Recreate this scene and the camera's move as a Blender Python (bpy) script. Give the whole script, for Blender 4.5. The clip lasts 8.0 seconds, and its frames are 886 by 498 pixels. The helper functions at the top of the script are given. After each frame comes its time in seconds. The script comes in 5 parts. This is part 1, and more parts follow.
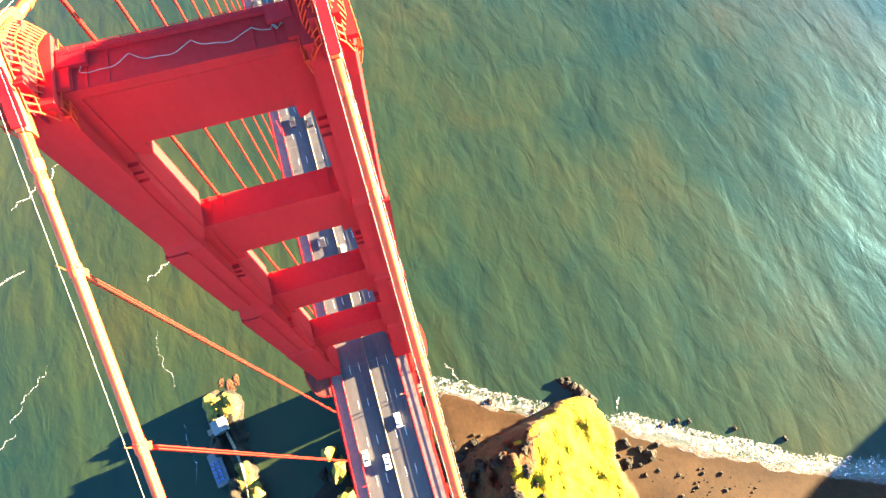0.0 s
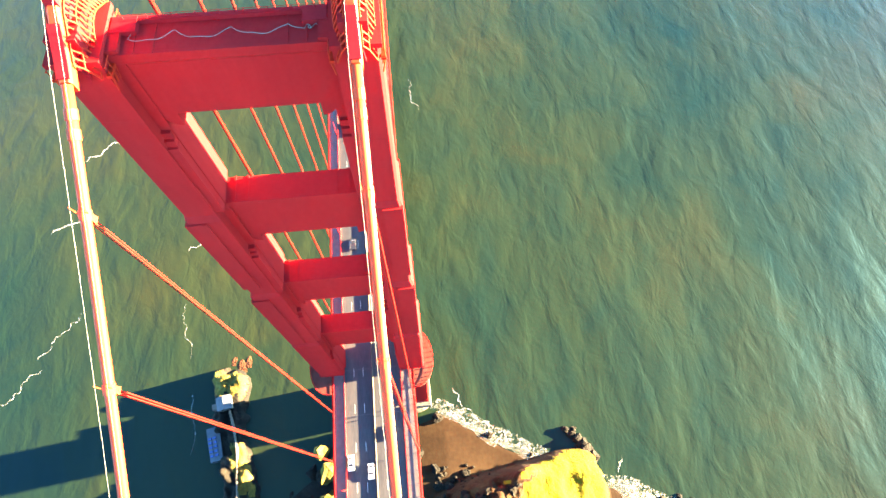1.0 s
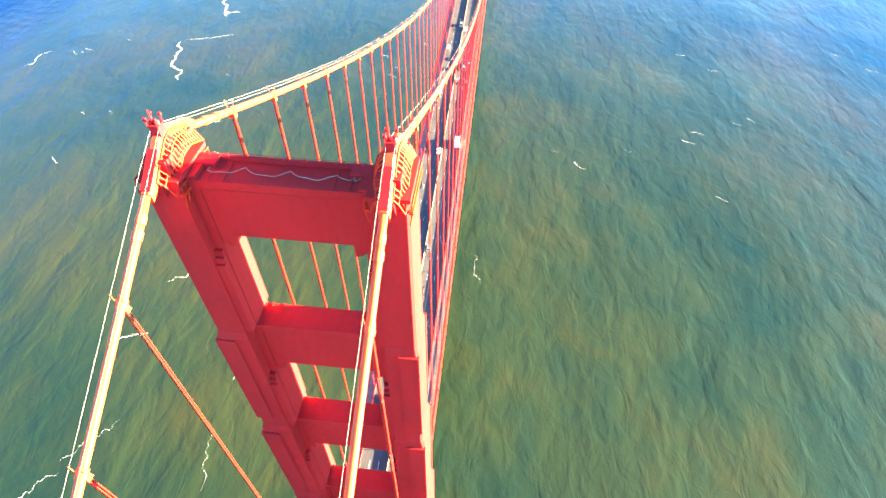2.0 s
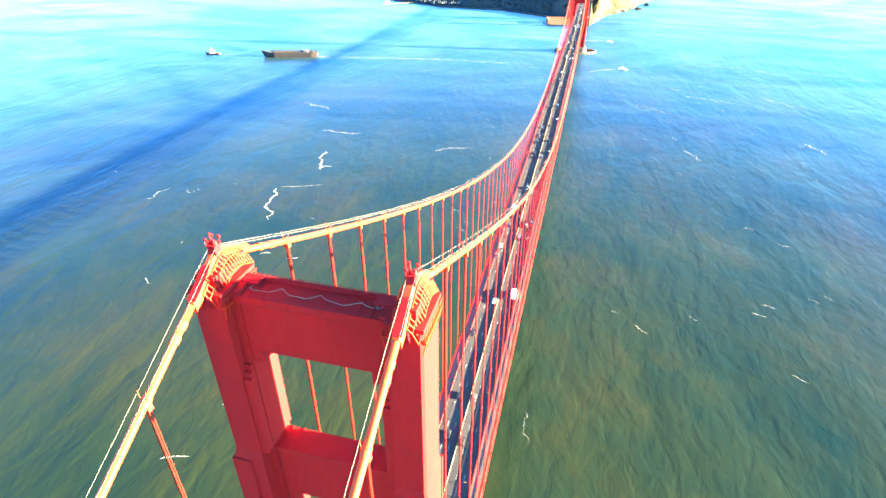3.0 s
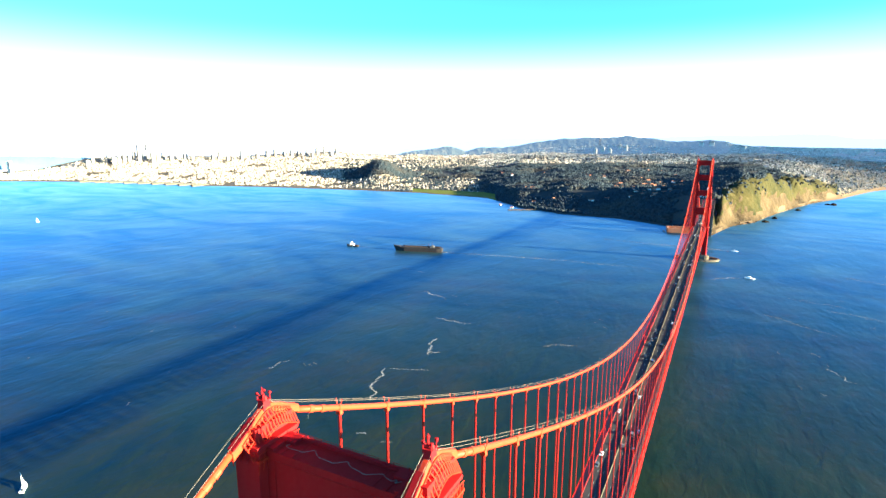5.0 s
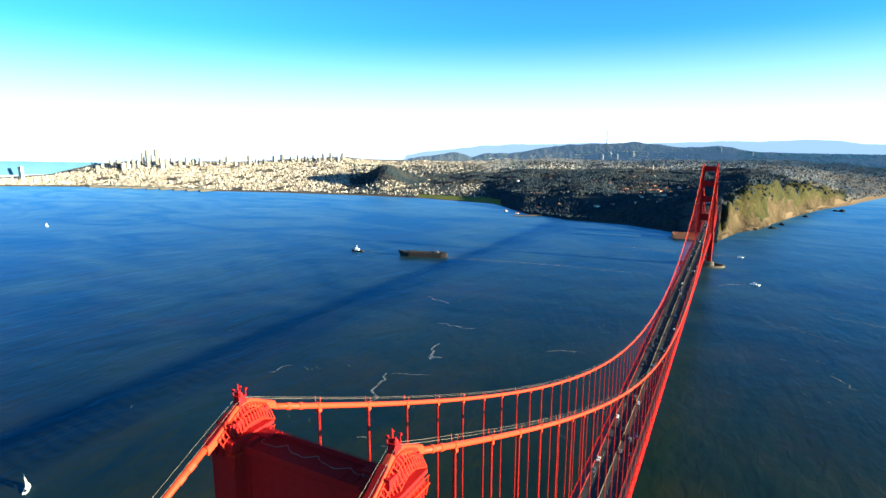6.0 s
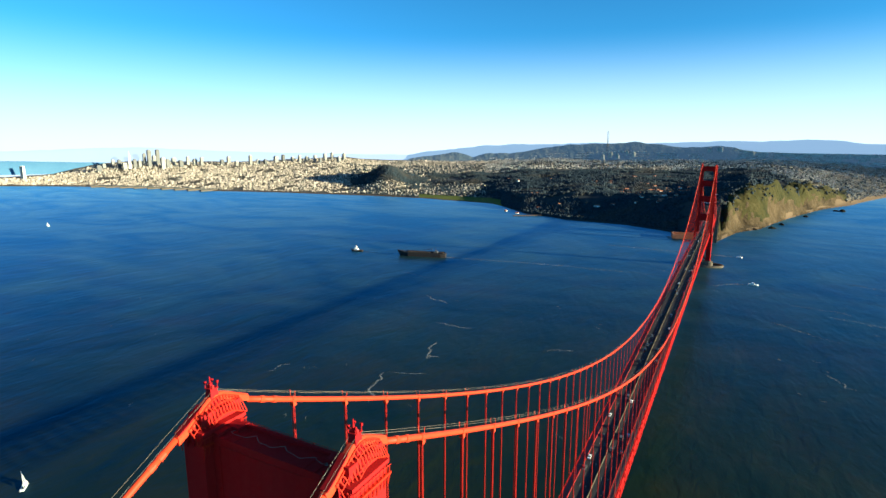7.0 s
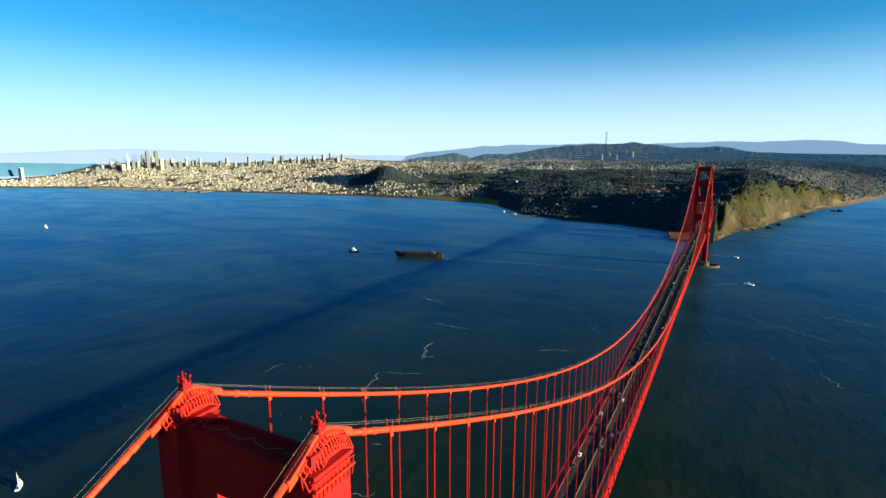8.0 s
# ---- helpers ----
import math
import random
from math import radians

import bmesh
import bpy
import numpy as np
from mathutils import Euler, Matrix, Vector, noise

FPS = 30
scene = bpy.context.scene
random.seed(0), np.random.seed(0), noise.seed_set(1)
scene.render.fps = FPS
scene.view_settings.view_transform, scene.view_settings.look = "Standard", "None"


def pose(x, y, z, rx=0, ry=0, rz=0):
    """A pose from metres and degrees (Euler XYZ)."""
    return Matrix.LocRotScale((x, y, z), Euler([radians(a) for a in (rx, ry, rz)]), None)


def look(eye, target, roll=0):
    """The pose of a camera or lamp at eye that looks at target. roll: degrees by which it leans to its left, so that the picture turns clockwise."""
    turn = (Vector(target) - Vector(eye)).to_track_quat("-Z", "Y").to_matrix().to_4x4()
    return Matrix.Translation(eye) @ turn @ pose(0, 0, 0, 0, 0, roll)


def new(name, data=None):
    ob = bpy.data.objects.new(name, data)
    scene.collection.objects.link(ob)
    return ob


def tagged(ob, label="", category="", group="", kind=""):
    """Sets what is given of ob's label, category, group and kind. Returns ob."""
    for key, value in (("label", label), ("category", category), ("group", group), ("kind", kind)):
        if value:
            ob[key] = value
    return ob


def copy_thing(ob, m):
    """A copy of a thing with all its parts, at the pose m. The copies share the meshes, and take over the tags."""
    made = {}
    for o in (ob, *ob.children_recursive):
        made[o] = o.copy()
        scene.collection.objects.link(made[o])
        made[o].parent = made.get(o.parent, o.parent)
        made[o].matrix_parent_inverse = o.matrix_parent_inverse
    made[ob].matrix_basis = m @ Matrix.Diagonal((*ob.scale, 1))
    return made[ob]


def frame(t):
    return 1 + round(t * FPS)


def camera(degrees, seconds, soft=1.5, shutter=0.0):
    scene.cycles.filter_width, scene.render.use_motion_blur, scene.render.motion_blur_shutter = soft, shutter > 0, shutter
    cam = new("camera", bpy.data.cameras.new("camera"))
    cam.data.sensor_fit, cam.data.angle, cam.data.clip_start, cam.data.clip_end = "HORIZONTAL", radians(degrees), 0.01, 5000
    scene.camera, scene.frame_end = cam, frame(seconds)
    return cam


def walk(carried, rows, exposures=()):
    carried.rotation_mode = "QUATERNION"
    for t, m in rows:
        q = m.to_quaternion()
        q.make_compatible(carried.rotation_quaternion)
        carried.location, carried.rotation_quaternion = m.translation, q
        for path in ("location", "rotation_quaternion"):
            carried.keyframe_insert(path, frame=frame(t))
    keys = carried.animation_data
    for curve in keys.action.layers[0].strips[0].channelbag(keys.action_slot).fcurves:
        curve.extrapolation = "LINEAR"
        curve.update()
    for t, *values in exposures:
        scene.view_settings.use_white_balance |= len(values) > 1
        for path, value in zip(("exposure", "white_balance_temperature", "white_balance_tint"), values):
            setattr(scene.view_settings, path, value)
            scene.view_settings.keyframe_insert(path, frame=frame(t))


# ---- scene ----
cam = camera(78.5, 8.0)
PATH = [
    (0, (12.632, -47.008, 263.345), (12.875, -46.301, 261.49), 1.8),
    (0.5, (15.318, -48.266, 263.813), (15.498, -47.523, 261.965), 1.7),
    (1, (18.384, -49.933, 264.24), (18.486, -49.111, 262.419), 1.5),
    (1.5, (21.699, -51.797, 264.626), (21.699, -50.695, 262.957), 0.8),
    (3, (31.855, -56.495, 265.701), (31.429, -54.844, 264.654), 0.1),
    (3.5, (34.898, -56.986, 265.663), (34.319, -55.246, 264.864), -0.1),
    (4, (37.938, -57.275, 265.605), (37.219, -55.508, 265.002), -0.1),
    (4.5, (40.985, -57.284, 265.561), (40.136, -55.527, 265.119), -0.0),
    (6, (49.945, -56.869, 265.358), (49.018, -55.137, 264.984), 0.1),
    (6.5, (53.018, -56.637, 265.339), (52.088, -54.906, 264.965), 0.1),
    (7, (56.087, -56.407, 265.338), (55.155, -54.677, 264.964), 0.1),
    (7.5, (59.119, -56.267, 265.349), (58.187, -54.537, 264.977), 0.0),
    (8, (62.158, -56.194, 265.352), (61.228, -54.463, 264.981), 0.0),
]
EXPOSURES = [(0, 5.85, 7300, 22), (1.5, 5.9, 7200, 20), (3.0, 5.5, 6700, 14), (3.7, 5.1, 6300, 12), (4.5, 4.25, 6000, 10), (5.2, 3.4, 5800, 9), (6, 2.65, 5600, 7), (7, 2.12, 5600, 4), (8, 1.8, 5600, 0)]
walk(cam, [(t, look(eye, target, roll)) for t, eye, target, roll in PATH], EXPOSURES)

# ---- world, sun ----
SUN_EL, SUN_TILT = 8.5, 0.11           # low western sun, almost square to the bridge
world = bpy.data.worlds.new("sky")
scene.world = world
world.use_nodes = True
wn, wl = world.node_tree.nodes, world.node_tree.links
sky = wn.new("ShaderNodeTexSky")
sky.sky_type, sky.sun_disc = "NISHITA", False
sky.sun_elevation = radians(SUN_EL)
sky.sun_rotation = math.atan2(1.0, SUN_TILT)
sky.air_density, sky.dust_density, sky.ozone_density = 0.6, 0.12, 4.0
wn["Background"].inputs["Strength"].default_value = 0.055
tint = wn.new("ShaderNodeMix")
tint.data_type, tint.blend_type = "RGBA", "MULTIPLY"
tint.inputs["Factor"].default_value = 1.0
tint.inputs[7].default_value = (0.70, 1.16, 0.99, 1)
wl.new(sky.outputs["Color"], tint.inputs[6])
wl.new(tint.outputs[2], wn["Background"].inputs["Color"])
sun_data = bpy.data.lights.new("sun", "SUN")
sun_data.energy, sun_data.angle, sun_data.color = 5.0, radians(0.53), (1.0, 0.85, 0.48)
sun = new("sun", sun_data)
to_sun = Vector((math.cos(radians(SUN_EL)), math.cos(radians(SUN_EL)) * SUN_TILT, math.sin(radians(SUN_EL))))
sun.rotation_mode = "QUATERNION"
sun.rotation_quaternion = to_sun.to_track_quat("Z", "Y")
sun.location = (300, 0, 400)


# ---- materials ----
def material(name, colours, scale=1.0, rough=0.6, bump=0.0, bump_scale=8.0, metal=0.0, per=0.0, island=False, detail=4.0, stretch=(1, 1, 1), gloss=0.1):
    """Colours blended by two scales of noise in world metres, with relief; per: spread of brightness from piece to piece."""
    m = bpy.data.materials.new(name)
    m.use_nodes = True
    n, l = m.node_tree.nodes, m.node_tree.links
    b = n["Principled BSDF"]
    geo = n.new("ShaderNodeNewGeometry")
    mp = n.new("ShaderNodeMapping")
    mp.inputs["Scale"].default_value = stretch
    l.new(geo.outputs["Position"], mp.inputs["Vector"])
    big = n.new("ShaderNodeTexNoise")
    big.inputs["Scale"].default_value, big.inputs["Detail"].default_value = scale, detail
    fine = n.new("ShaderNodeTexNoise")
    fine.inputs["Scale"].default_value, fine.inputs["Detail"].default_value = scale * 9, 3.0
    mix = n.new("ShaderNodeMix")
    mix.inputs["Factor"].default_value = 0.35
    ramp = n.new("ShaderNodeValToRGB")
    e = ramp.color_ramp.elements
    for k, c in enumerate(colours):
        at = 0.3 + 0.4 * k / max(1, len(colours) - 1)
        el = e[k] if k < 2 else e.new(at)
        el.position, el.color = at, (*c, 1)
    if len(colours) == 1:
        e[1].color = (*colours[0], 1)
    for t in (big, fine):
        l.new(mp.outputs["Vector"], t.inputs["Vector"])
    l.new(big.outputs["Fac"], mix.inputs["A"])
    l.new(fine.outputs["Fac"], mix.inputs["B"])
    l.new(mix.outputs["Result"], ramp.inputs["Fac"])
    out = ramp.outputs["Color"]
    if per:
        if island:
            src = geo.outputs["Random Per Island"]
        else:
            src = n.new("ShaderNodeObjectInfo").outputs["Random"]
        rng = n.new("ShaderNodeMapRange")
        rng.inputs["To Min"].default_value, rng.inputs["To Max"].default_value = 1 - per, 1 + per
        hsv = n.new("ShaderNodeHueSaturation")
        l.new(src, rng.inputs["Value"])
        l.new(rng.outputs["Result"], hsv.inputs["Value"])
        l.new(out, hsv.inputs["Color"])
        out = hsv.outputs["Color"]
    l.new(out, b.inputs["Base Color"])
    b.inputs["Roughness"].default_value, b.inputs["Metallic"].default_value, b.inputs["Specular IOR Level"].default_value = rough, metal, gloss
    if bump:
        bt = n.new("ShaderNodeTexNoise")
        bt.inputs["Scale"].default_value, bt.inputs["Detail"].default_value = bump_scale, 4.0
        l.new(mp.outputs["Vector"], bt.inputs["Vector"])
        bp = n.new("ShaderNodeBump")
        bp.inputs["Strength"].default_value, bp.inputs["Distance"].default_value = bump, 1.0 / bump_scale
        l.new(bt.outputs["Fac"], bp.inputs["Height"])
        l.new(bp.outputs["Normal"], b.inputs["Normal"])
    return m


def water_material():
    m = bpy.data.materials.new("sea_water")
    m.use_nodes = True
    n, l = m.node_tree.nodes, m.node_tree.links
    b = n["Principled BSDF"]
    geo = n.new("ShaderNodeNewGeometry")

    def tex(scale, stretch=(1, 1, 1), detail=4.0, turn=0.0, distort=0.0):
        mp = n.new("ShaderNodeMapping")
        mp.inputs["Scale"].default_value = stretch
        mp.inputs["Rotation"].default_value = (0, 0, radians(turn))
        t = n.new("ShaderNodeTexNoise")
        t.inputs["Scale"].default_value, t.inputs["Detail"].default_value, t.inputs["Distortion"].default_value = scale, detail, distort
        l.new(geo.outputs["Position"], mp.inputs["Vector"])
        l.new(mp.outputs["Vector"], t.inputs["Vector"])
        return t.outputs["Fac"]

    ramp = n.new("ShaderNodeValToRGB")
    e = ramp.color_ramp.elements
    e[0].position, e[0].color = 0.30, (0.0030, 0.0122, 0.0080, 1)
    e[1].position, e[1].color = 0.74, (0.0200, 0.0200, 0.0050, 1)
    mid = e.new(0.5)
    mid.color = (0.0092, 0.0163, 0.0062, 1)
    mx = n.new("ShaderNodeMix")
    mx.inputs["Factor"].default_value = 0.32
    l.new(tex(0.008, (1, 0.7, 1), 3.0, 20, 0.5), mx.inputs["A"])
    l.new(tex(0.045, (1, 0.7, 1), 5.0, -15, 0.6), mx.inputs["B"])
    l.new(mx.outputs["Result"], ramp.inputs["Fac"])
    body, gloss, fres, both = n.new("ShaderNodeBsdfDiffuse"), n.new("ShaderNodeBsdfGlossy"), n.new("ShaderNodeFresnel"), n.new("ShaderNodeMixShader")
    l.new(ramp.outputs["Color"], body.inputs["Color"])
    patch = n.new("ShaderNodeMix")                          # tide slicks mirror the sky more strongly; reflected blue is put into the gloss
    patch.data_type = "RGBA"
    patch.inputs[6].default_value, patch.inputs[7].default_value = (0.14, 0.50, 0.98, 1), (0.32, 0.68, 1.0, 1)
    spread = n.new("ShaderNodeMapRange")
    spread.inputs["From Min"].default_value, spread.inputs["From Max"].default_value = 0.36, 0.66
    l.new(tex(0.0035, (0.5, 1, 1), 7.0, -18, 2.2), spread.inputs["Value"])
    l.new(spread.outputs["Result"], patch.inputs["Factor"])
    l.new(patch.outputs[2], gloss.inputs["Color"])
    fres.inputs["IOR"].default_value = 1.25
    l.new(fres.outputs["Fac"], both.inputs["Fac"])
    l.new(body.outputs["BSDF"], both.inputs[1])
    l.new(gloss.outputs["BSDF"], both.inputs[2])
    l.new(both.outputs["Shader"], n["Material Output"].inputs["Surface"])
    n.remove(b)
    slick = n.new("ShaderNodeMapRange")                    # smoother tide slicks
    slick.inputs["From Min"].default_value, slick.inputs["From Max"].default_value = 0.35, 0.65
    slick.inputs["To Min"].default_value, slick.inputs["To Max"].default_value = 0.32, 0.40
    l.new(tex(0.007, (1, 0.45, 1), 5.0, 62, 1.6), slick.inputs["Value"])
    l.new(slick.outputs["Result"], gloss.inputs["Roughness"])
    normal = None
    for scale, stretch, turn, dist, strength in ((0.022, (1, 0.45, 1), 28, 4.0, 0.30), (0.11, (1, 0.45, 1), 35, 1.0, 0.36), (0.6, (1, 0.8, 1), 70, 0.2, 0.22)):
        bp = n.new("ShaderNodeBump")
        bp.inputs["Strength"].default_value, bp.inputs["Distance"].default_value = strength, dist
        l.new(tex(scale, stretch, 3.0, turn, 0.6), bp.inputs["Height"])
        if normal:
            l.new(normal, bp.inputs["Normal"])
        normal = bp.outputs["Normal"]
    for node in (body, gloss, fres):
        l.new(normal, node.inputs["Normal"])
    return m


def foam_material(name, cover, scale, white=0.26, soft=0.30):
    """White foam with ragged holes where the water shows."""
    m = bpy.data.materials.new(name)
    m.use_nodes = True
    n, l = m.node_tree.nodes, m.node_tree.links
    b = n["Principled BSDF"]
    b.inputs["Base Color"].default_value, b.inputs["Roughness"].default_value = (white, white, white, 1), 0.8
    geo = n.new("ShaderNodeNewGeometry")
    t = n.new("ShaderNodeTexNoise")
    t.inputs["Scale"].default_value, t.inputs["Detail"].default_value, t.inputs["Distortion"].default_value = scale, 9.0, 1.6
    l.new(geo.outputs["Position"], t.inputs["Vector"])
    r = n.new("ShaderNodeValToRGB")
    r.color_ramp.elements[0].position, r.color_ramp.elements[1].position = 0.54 - cover * 0.3, 0.54 + soft - cover * 0.3
    l.new(t.outputs["Fac"], r.inputs["Fac"])
    l.new(r.outputs["Color"], b.inputs["Alpha"])
    return m


ORANGE = material("international_orange_paint", [(0.26, 0.0092, 0.0098), (0.295, 0.0112, 0.0112), (0.33, 0.0132, 0.0126)], 0.12, 0.7, 0.03, 1.5, stretch=(1, 1, 0.25), gloss=0.015)
ORANGE_CABLE = material("cable_orange_paint", [(0.46, 0.030, 0.008), (0.54, 0.042, 0.012)], 0.3, 0.55, 0.05, 3.0, gloss=0.15)
GUARD = material("guard_orange_paint", [(0.36, 0.016, 0.006), (0.44, 0.022, 0.008)], 0.3, 0.6, gloss=0.05)
REEF = material("reddish_reef_rock", [(0.05, 0.018, 0.009), (0.09, 0.034, 0.016)], 0.4, 0.9, 0.6, 1.0)
DARK_ORANGE = material("weathered_orange_steel", [(0.25, 0.008, 0.011), (0.32, 0.011, 0.013)], 0.4, 0.65, 0.05, 4.0, gloss=0.02)
ROPE = material("wire_rope", [(0.23, 0.010, 0.007), (0.29, 0.014, 0.009)], 1.0, 0.6, gloss=0.04)
STEEL_WIRE = material("pale_wire", [(0.13, 0.115, 0.095), (0.19, 0.165, 0.14)], 2.0, 0.5)
ASPHALT = material("worn_asphalt", [(0.025, 0.025, 0.029), (0.039, 0.037, 0.040), (0.054, 0.050, 0.050)], 0.35, 0.9, 0.1, 9.0, stretch=(1, 0.15, 1), gloss=0.04)
CONCRETE_WALK = material("sidewalk_concrete", [(0.0663, 0.0515, 0.0515), (0.0975, 0.078, 0.0757)], 0.5, 0.85, 0.2, 6.0)
CONCRETE = material("weathered_concrete", [(0.0468, 0.039, 0.0328), (0.0819, 0.0686, 0.0577), (0.117, 0.0998, 0.0842)], 0.12, 0.85, 0.3, 2.0)
LINE_WHITE = material("road_marking_white", [(0.35, 0.35, 0.33), (0.45, 0.45, 0.42)], 1.0, 0.7)
BARRIER = material("barrier_steel_pale", [(0.06, 0.05, 0.036), (0.10, 0.082, 0.06)], 0.4, 0.7)
LOOKOUT = material("rust_tinted_concrete", [(0.075, 0.0175, 0.013), (0.105, 0.03, 0.0225)], 0.5, 0.85, 0.2, 6.0)
# ochre growth on rock tops, with their sunlit yellow put into the colour
ISLET_TOP = material("sunlit_ochre_top", [(0.034, 0.022, 0.006), (0.080, 0.057, 0.011), (0.115, 0.086, 0.022)], 0.16, 0.95, 0.6, 0.8)
JOINT = material("joint_dark_steel", [(0.03, 0.03, 0.035), (0.06, 0.055, 0.05)], 2.0, 0.5)
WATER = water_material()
FOAM = foam_material("sea_foam", 0.28, 0.5)
WAKE = foam_material("wake_foam", 0.42, 0.2, 0.3)
SURF = foam_material("surf_foam", 0.34, 1.9, 0.3, 0.5)
STREAK = foam_material("foam_streak", 0.5, 1.1, 0.42)
SAND = material("wet_brown_sand", [(0.0098, 0.0043, 0.0016), (0.0185, 0.0087, 0.0033), (0.0284, 0.0148, 0.006)], 0.06, 0.9, 0.06, 1.0)
ROCK = material("dark_shore_rock", [(0.0035, 0.0032, 0.003), (0.008, 0.0065, 0.005), (0.017, 0.013, 0.009)], 0.25, 0.9, 0.6, 1.2)
CLIFF = material("ochre_cliff_rock", [(0.0112, 0.004, 0.0015), (0.0254, 0.0101, 0.0036), (0.0482, 0.0254, 0.0081)], 0.09, 0.9, 0.7, 0.6)
GRASS = material("yellow_green_slope", [(0.052, 0.036, 0.003), (0.080, 0.064, 0.003), (0.094, 0.080, 0.003), (0.118, 0.097, 0.005)], 0.07, 0.95, 0.45, 0.5)
# far haze is put into both forest colours as extra blue
FOREST_FLOOR = material("haze_blue_forest_floor", [(0.013, 0.019, 0.028), (0.026, 0.029, 0.033), (0.050, 0.040, 0.030)], 0.012, 0.95)
TREE = material("haze_blue_cypress_foliage", [(0.014, 0.024, 0.037), (0.026, 0.036, 0.047), (0.052, 0.043, 0.036)], 0.005, 0.95, per=0.3, island=True)
CITY_GROUND = material("city_blocks_ground", [(0.045, 0.043, 0.038), (0.095, 0.078, 0.062), (0.055, 0.055, 0.04)], 0.010, 0.9)
MEADOW = material("meadow_grass", [(0.0702, 0.0858, 0.0117), (0.117, 0.1248, 0.0195)], 0.01, 0.95)
BLUFF = material("golden_bluff", [(0.010, 0.011, 0.004), (0.025, 0.024, 0.007), (0.038, 0.032, 0.010), (0.060, 0.047, 0.019)], 0.012, 0.95, 0.4, 0.05)
SEA_CLIFF = material("pale_sea_cliff", [(0.016, 0.011, 0.006), (0.05, 0.034, 0.018), (0.09, 0.062, 0.036)], 0.018, 0.95, 0.5, 0.05)
FAR_BAY = material("far_bay_water", [(0.05, 0.12, 0.22), (0.07, 0.15, 0.25)], 0.01, 0.6)
FAR_SAND = material("pale_beach_sand", [(0.0858, 0.0562, 0.0351), (0.1248, 0.0858, 0.0546)], 0.01, 0.9)
# paler than the town's walls: the lightness of haze is put into the colour
SUBURB = material("pale_suburb_walls", [(0.36, 0.34, 0.32), (0.52, 0.49, 0.46)], 0.02, 0.8, per=0.5, island=True)
HOUSES = material("pale_house_walls", [(0.20, 0.155, 0.125), (0.38, 0.325, 0.285), (0.29, 0.245, 0.21)], 0.02, 0.8, per=0.5, island=True)
TOWERS_PALE = material("pale_office_facade", [(0.20, 0.19, 0.185), (0.28, 0.265, 0.25)], 0.02, 0.6, per=0.25)
TOWERS_DARK = material("dark_office_facade", [(0.06, 0.06, 0.068), (0.09, 0.088, 0.09)], 0.02, 0.4, per=0.25)
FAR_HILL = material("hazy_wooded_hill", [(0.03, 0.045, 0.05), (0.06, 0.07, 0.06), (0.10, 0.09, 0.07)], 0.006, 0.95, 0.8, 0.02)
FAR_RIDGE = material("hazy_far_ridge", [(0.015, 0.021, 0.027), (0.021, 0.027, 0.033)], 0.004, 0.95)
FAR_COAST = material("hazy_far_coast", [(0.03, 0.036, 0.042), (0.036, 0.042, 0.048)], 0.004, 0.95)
for m, air in ((FAR_HILL, (0.011, 0.019, 0.031)), (FAR_RIDGE, (0.080, 0.112, 0.150)), (FAR_COAST, (0.165, 0.19, 0.225))):    # emission stands in for the lit haze before the distance
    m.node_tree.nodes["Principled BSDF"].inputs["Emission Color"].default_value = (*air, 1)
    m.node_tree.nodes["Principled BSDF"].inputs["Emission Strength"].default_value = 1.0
WHITE = material("white_paint", [(0.72, 0.72, 0.70), (0.82, 0.82, 0.80)], 0.5, 0.5)
DARK_HULL = material("dark_ship_hull", [(0.015, 0.015, 0.02), (0.035, 0.03, 0.03)], 0.2, 0.5)
RUST_DECK = material("rusty_deck_plates", [(0.035, 0.0225, 0.0175), (0.065, 0.04, 0.03)], 0.1, 0.8)
BRICK = material("old_red_brick", [(0.20, 0.08, 0.05), (0.30, 0.13, 0.08)], 0.2, 0.9)
ROOF_GREY = material("grey_roofing", [(0.05, 0.056, 0.065), (0.075, 0.082, 0.095)], 0.6, 0.8)
GLASS_DARK = material("car_glass", [(0.02, 0.025, 0.03)], 1.0, 0.08, gloss=0.5)
RUBBER = material("tyre_rubber", [(0.02, 0.02, 0.02)], 1.0, 0.8)
LAMP_RED = material("red_lamp_glass", [(0.35, 0.02, 0.02)], 1.0, 0.3)
PAINTS = [material("car_paint_" + c, [v], 1.0, 0.25, gloss=0.5) for c, v in (("white", (0.75, 0.75, 0.74)), ("black", (0.015, 0.015, 0.018)), ("silver", (0.4, 0.41, 0.42)), ("blue", (0.03, 0.06, 0.16)), ("red", (0.3, 0.02, 0.02)), ("grey", (0.1, 0.1, 0.11)))]


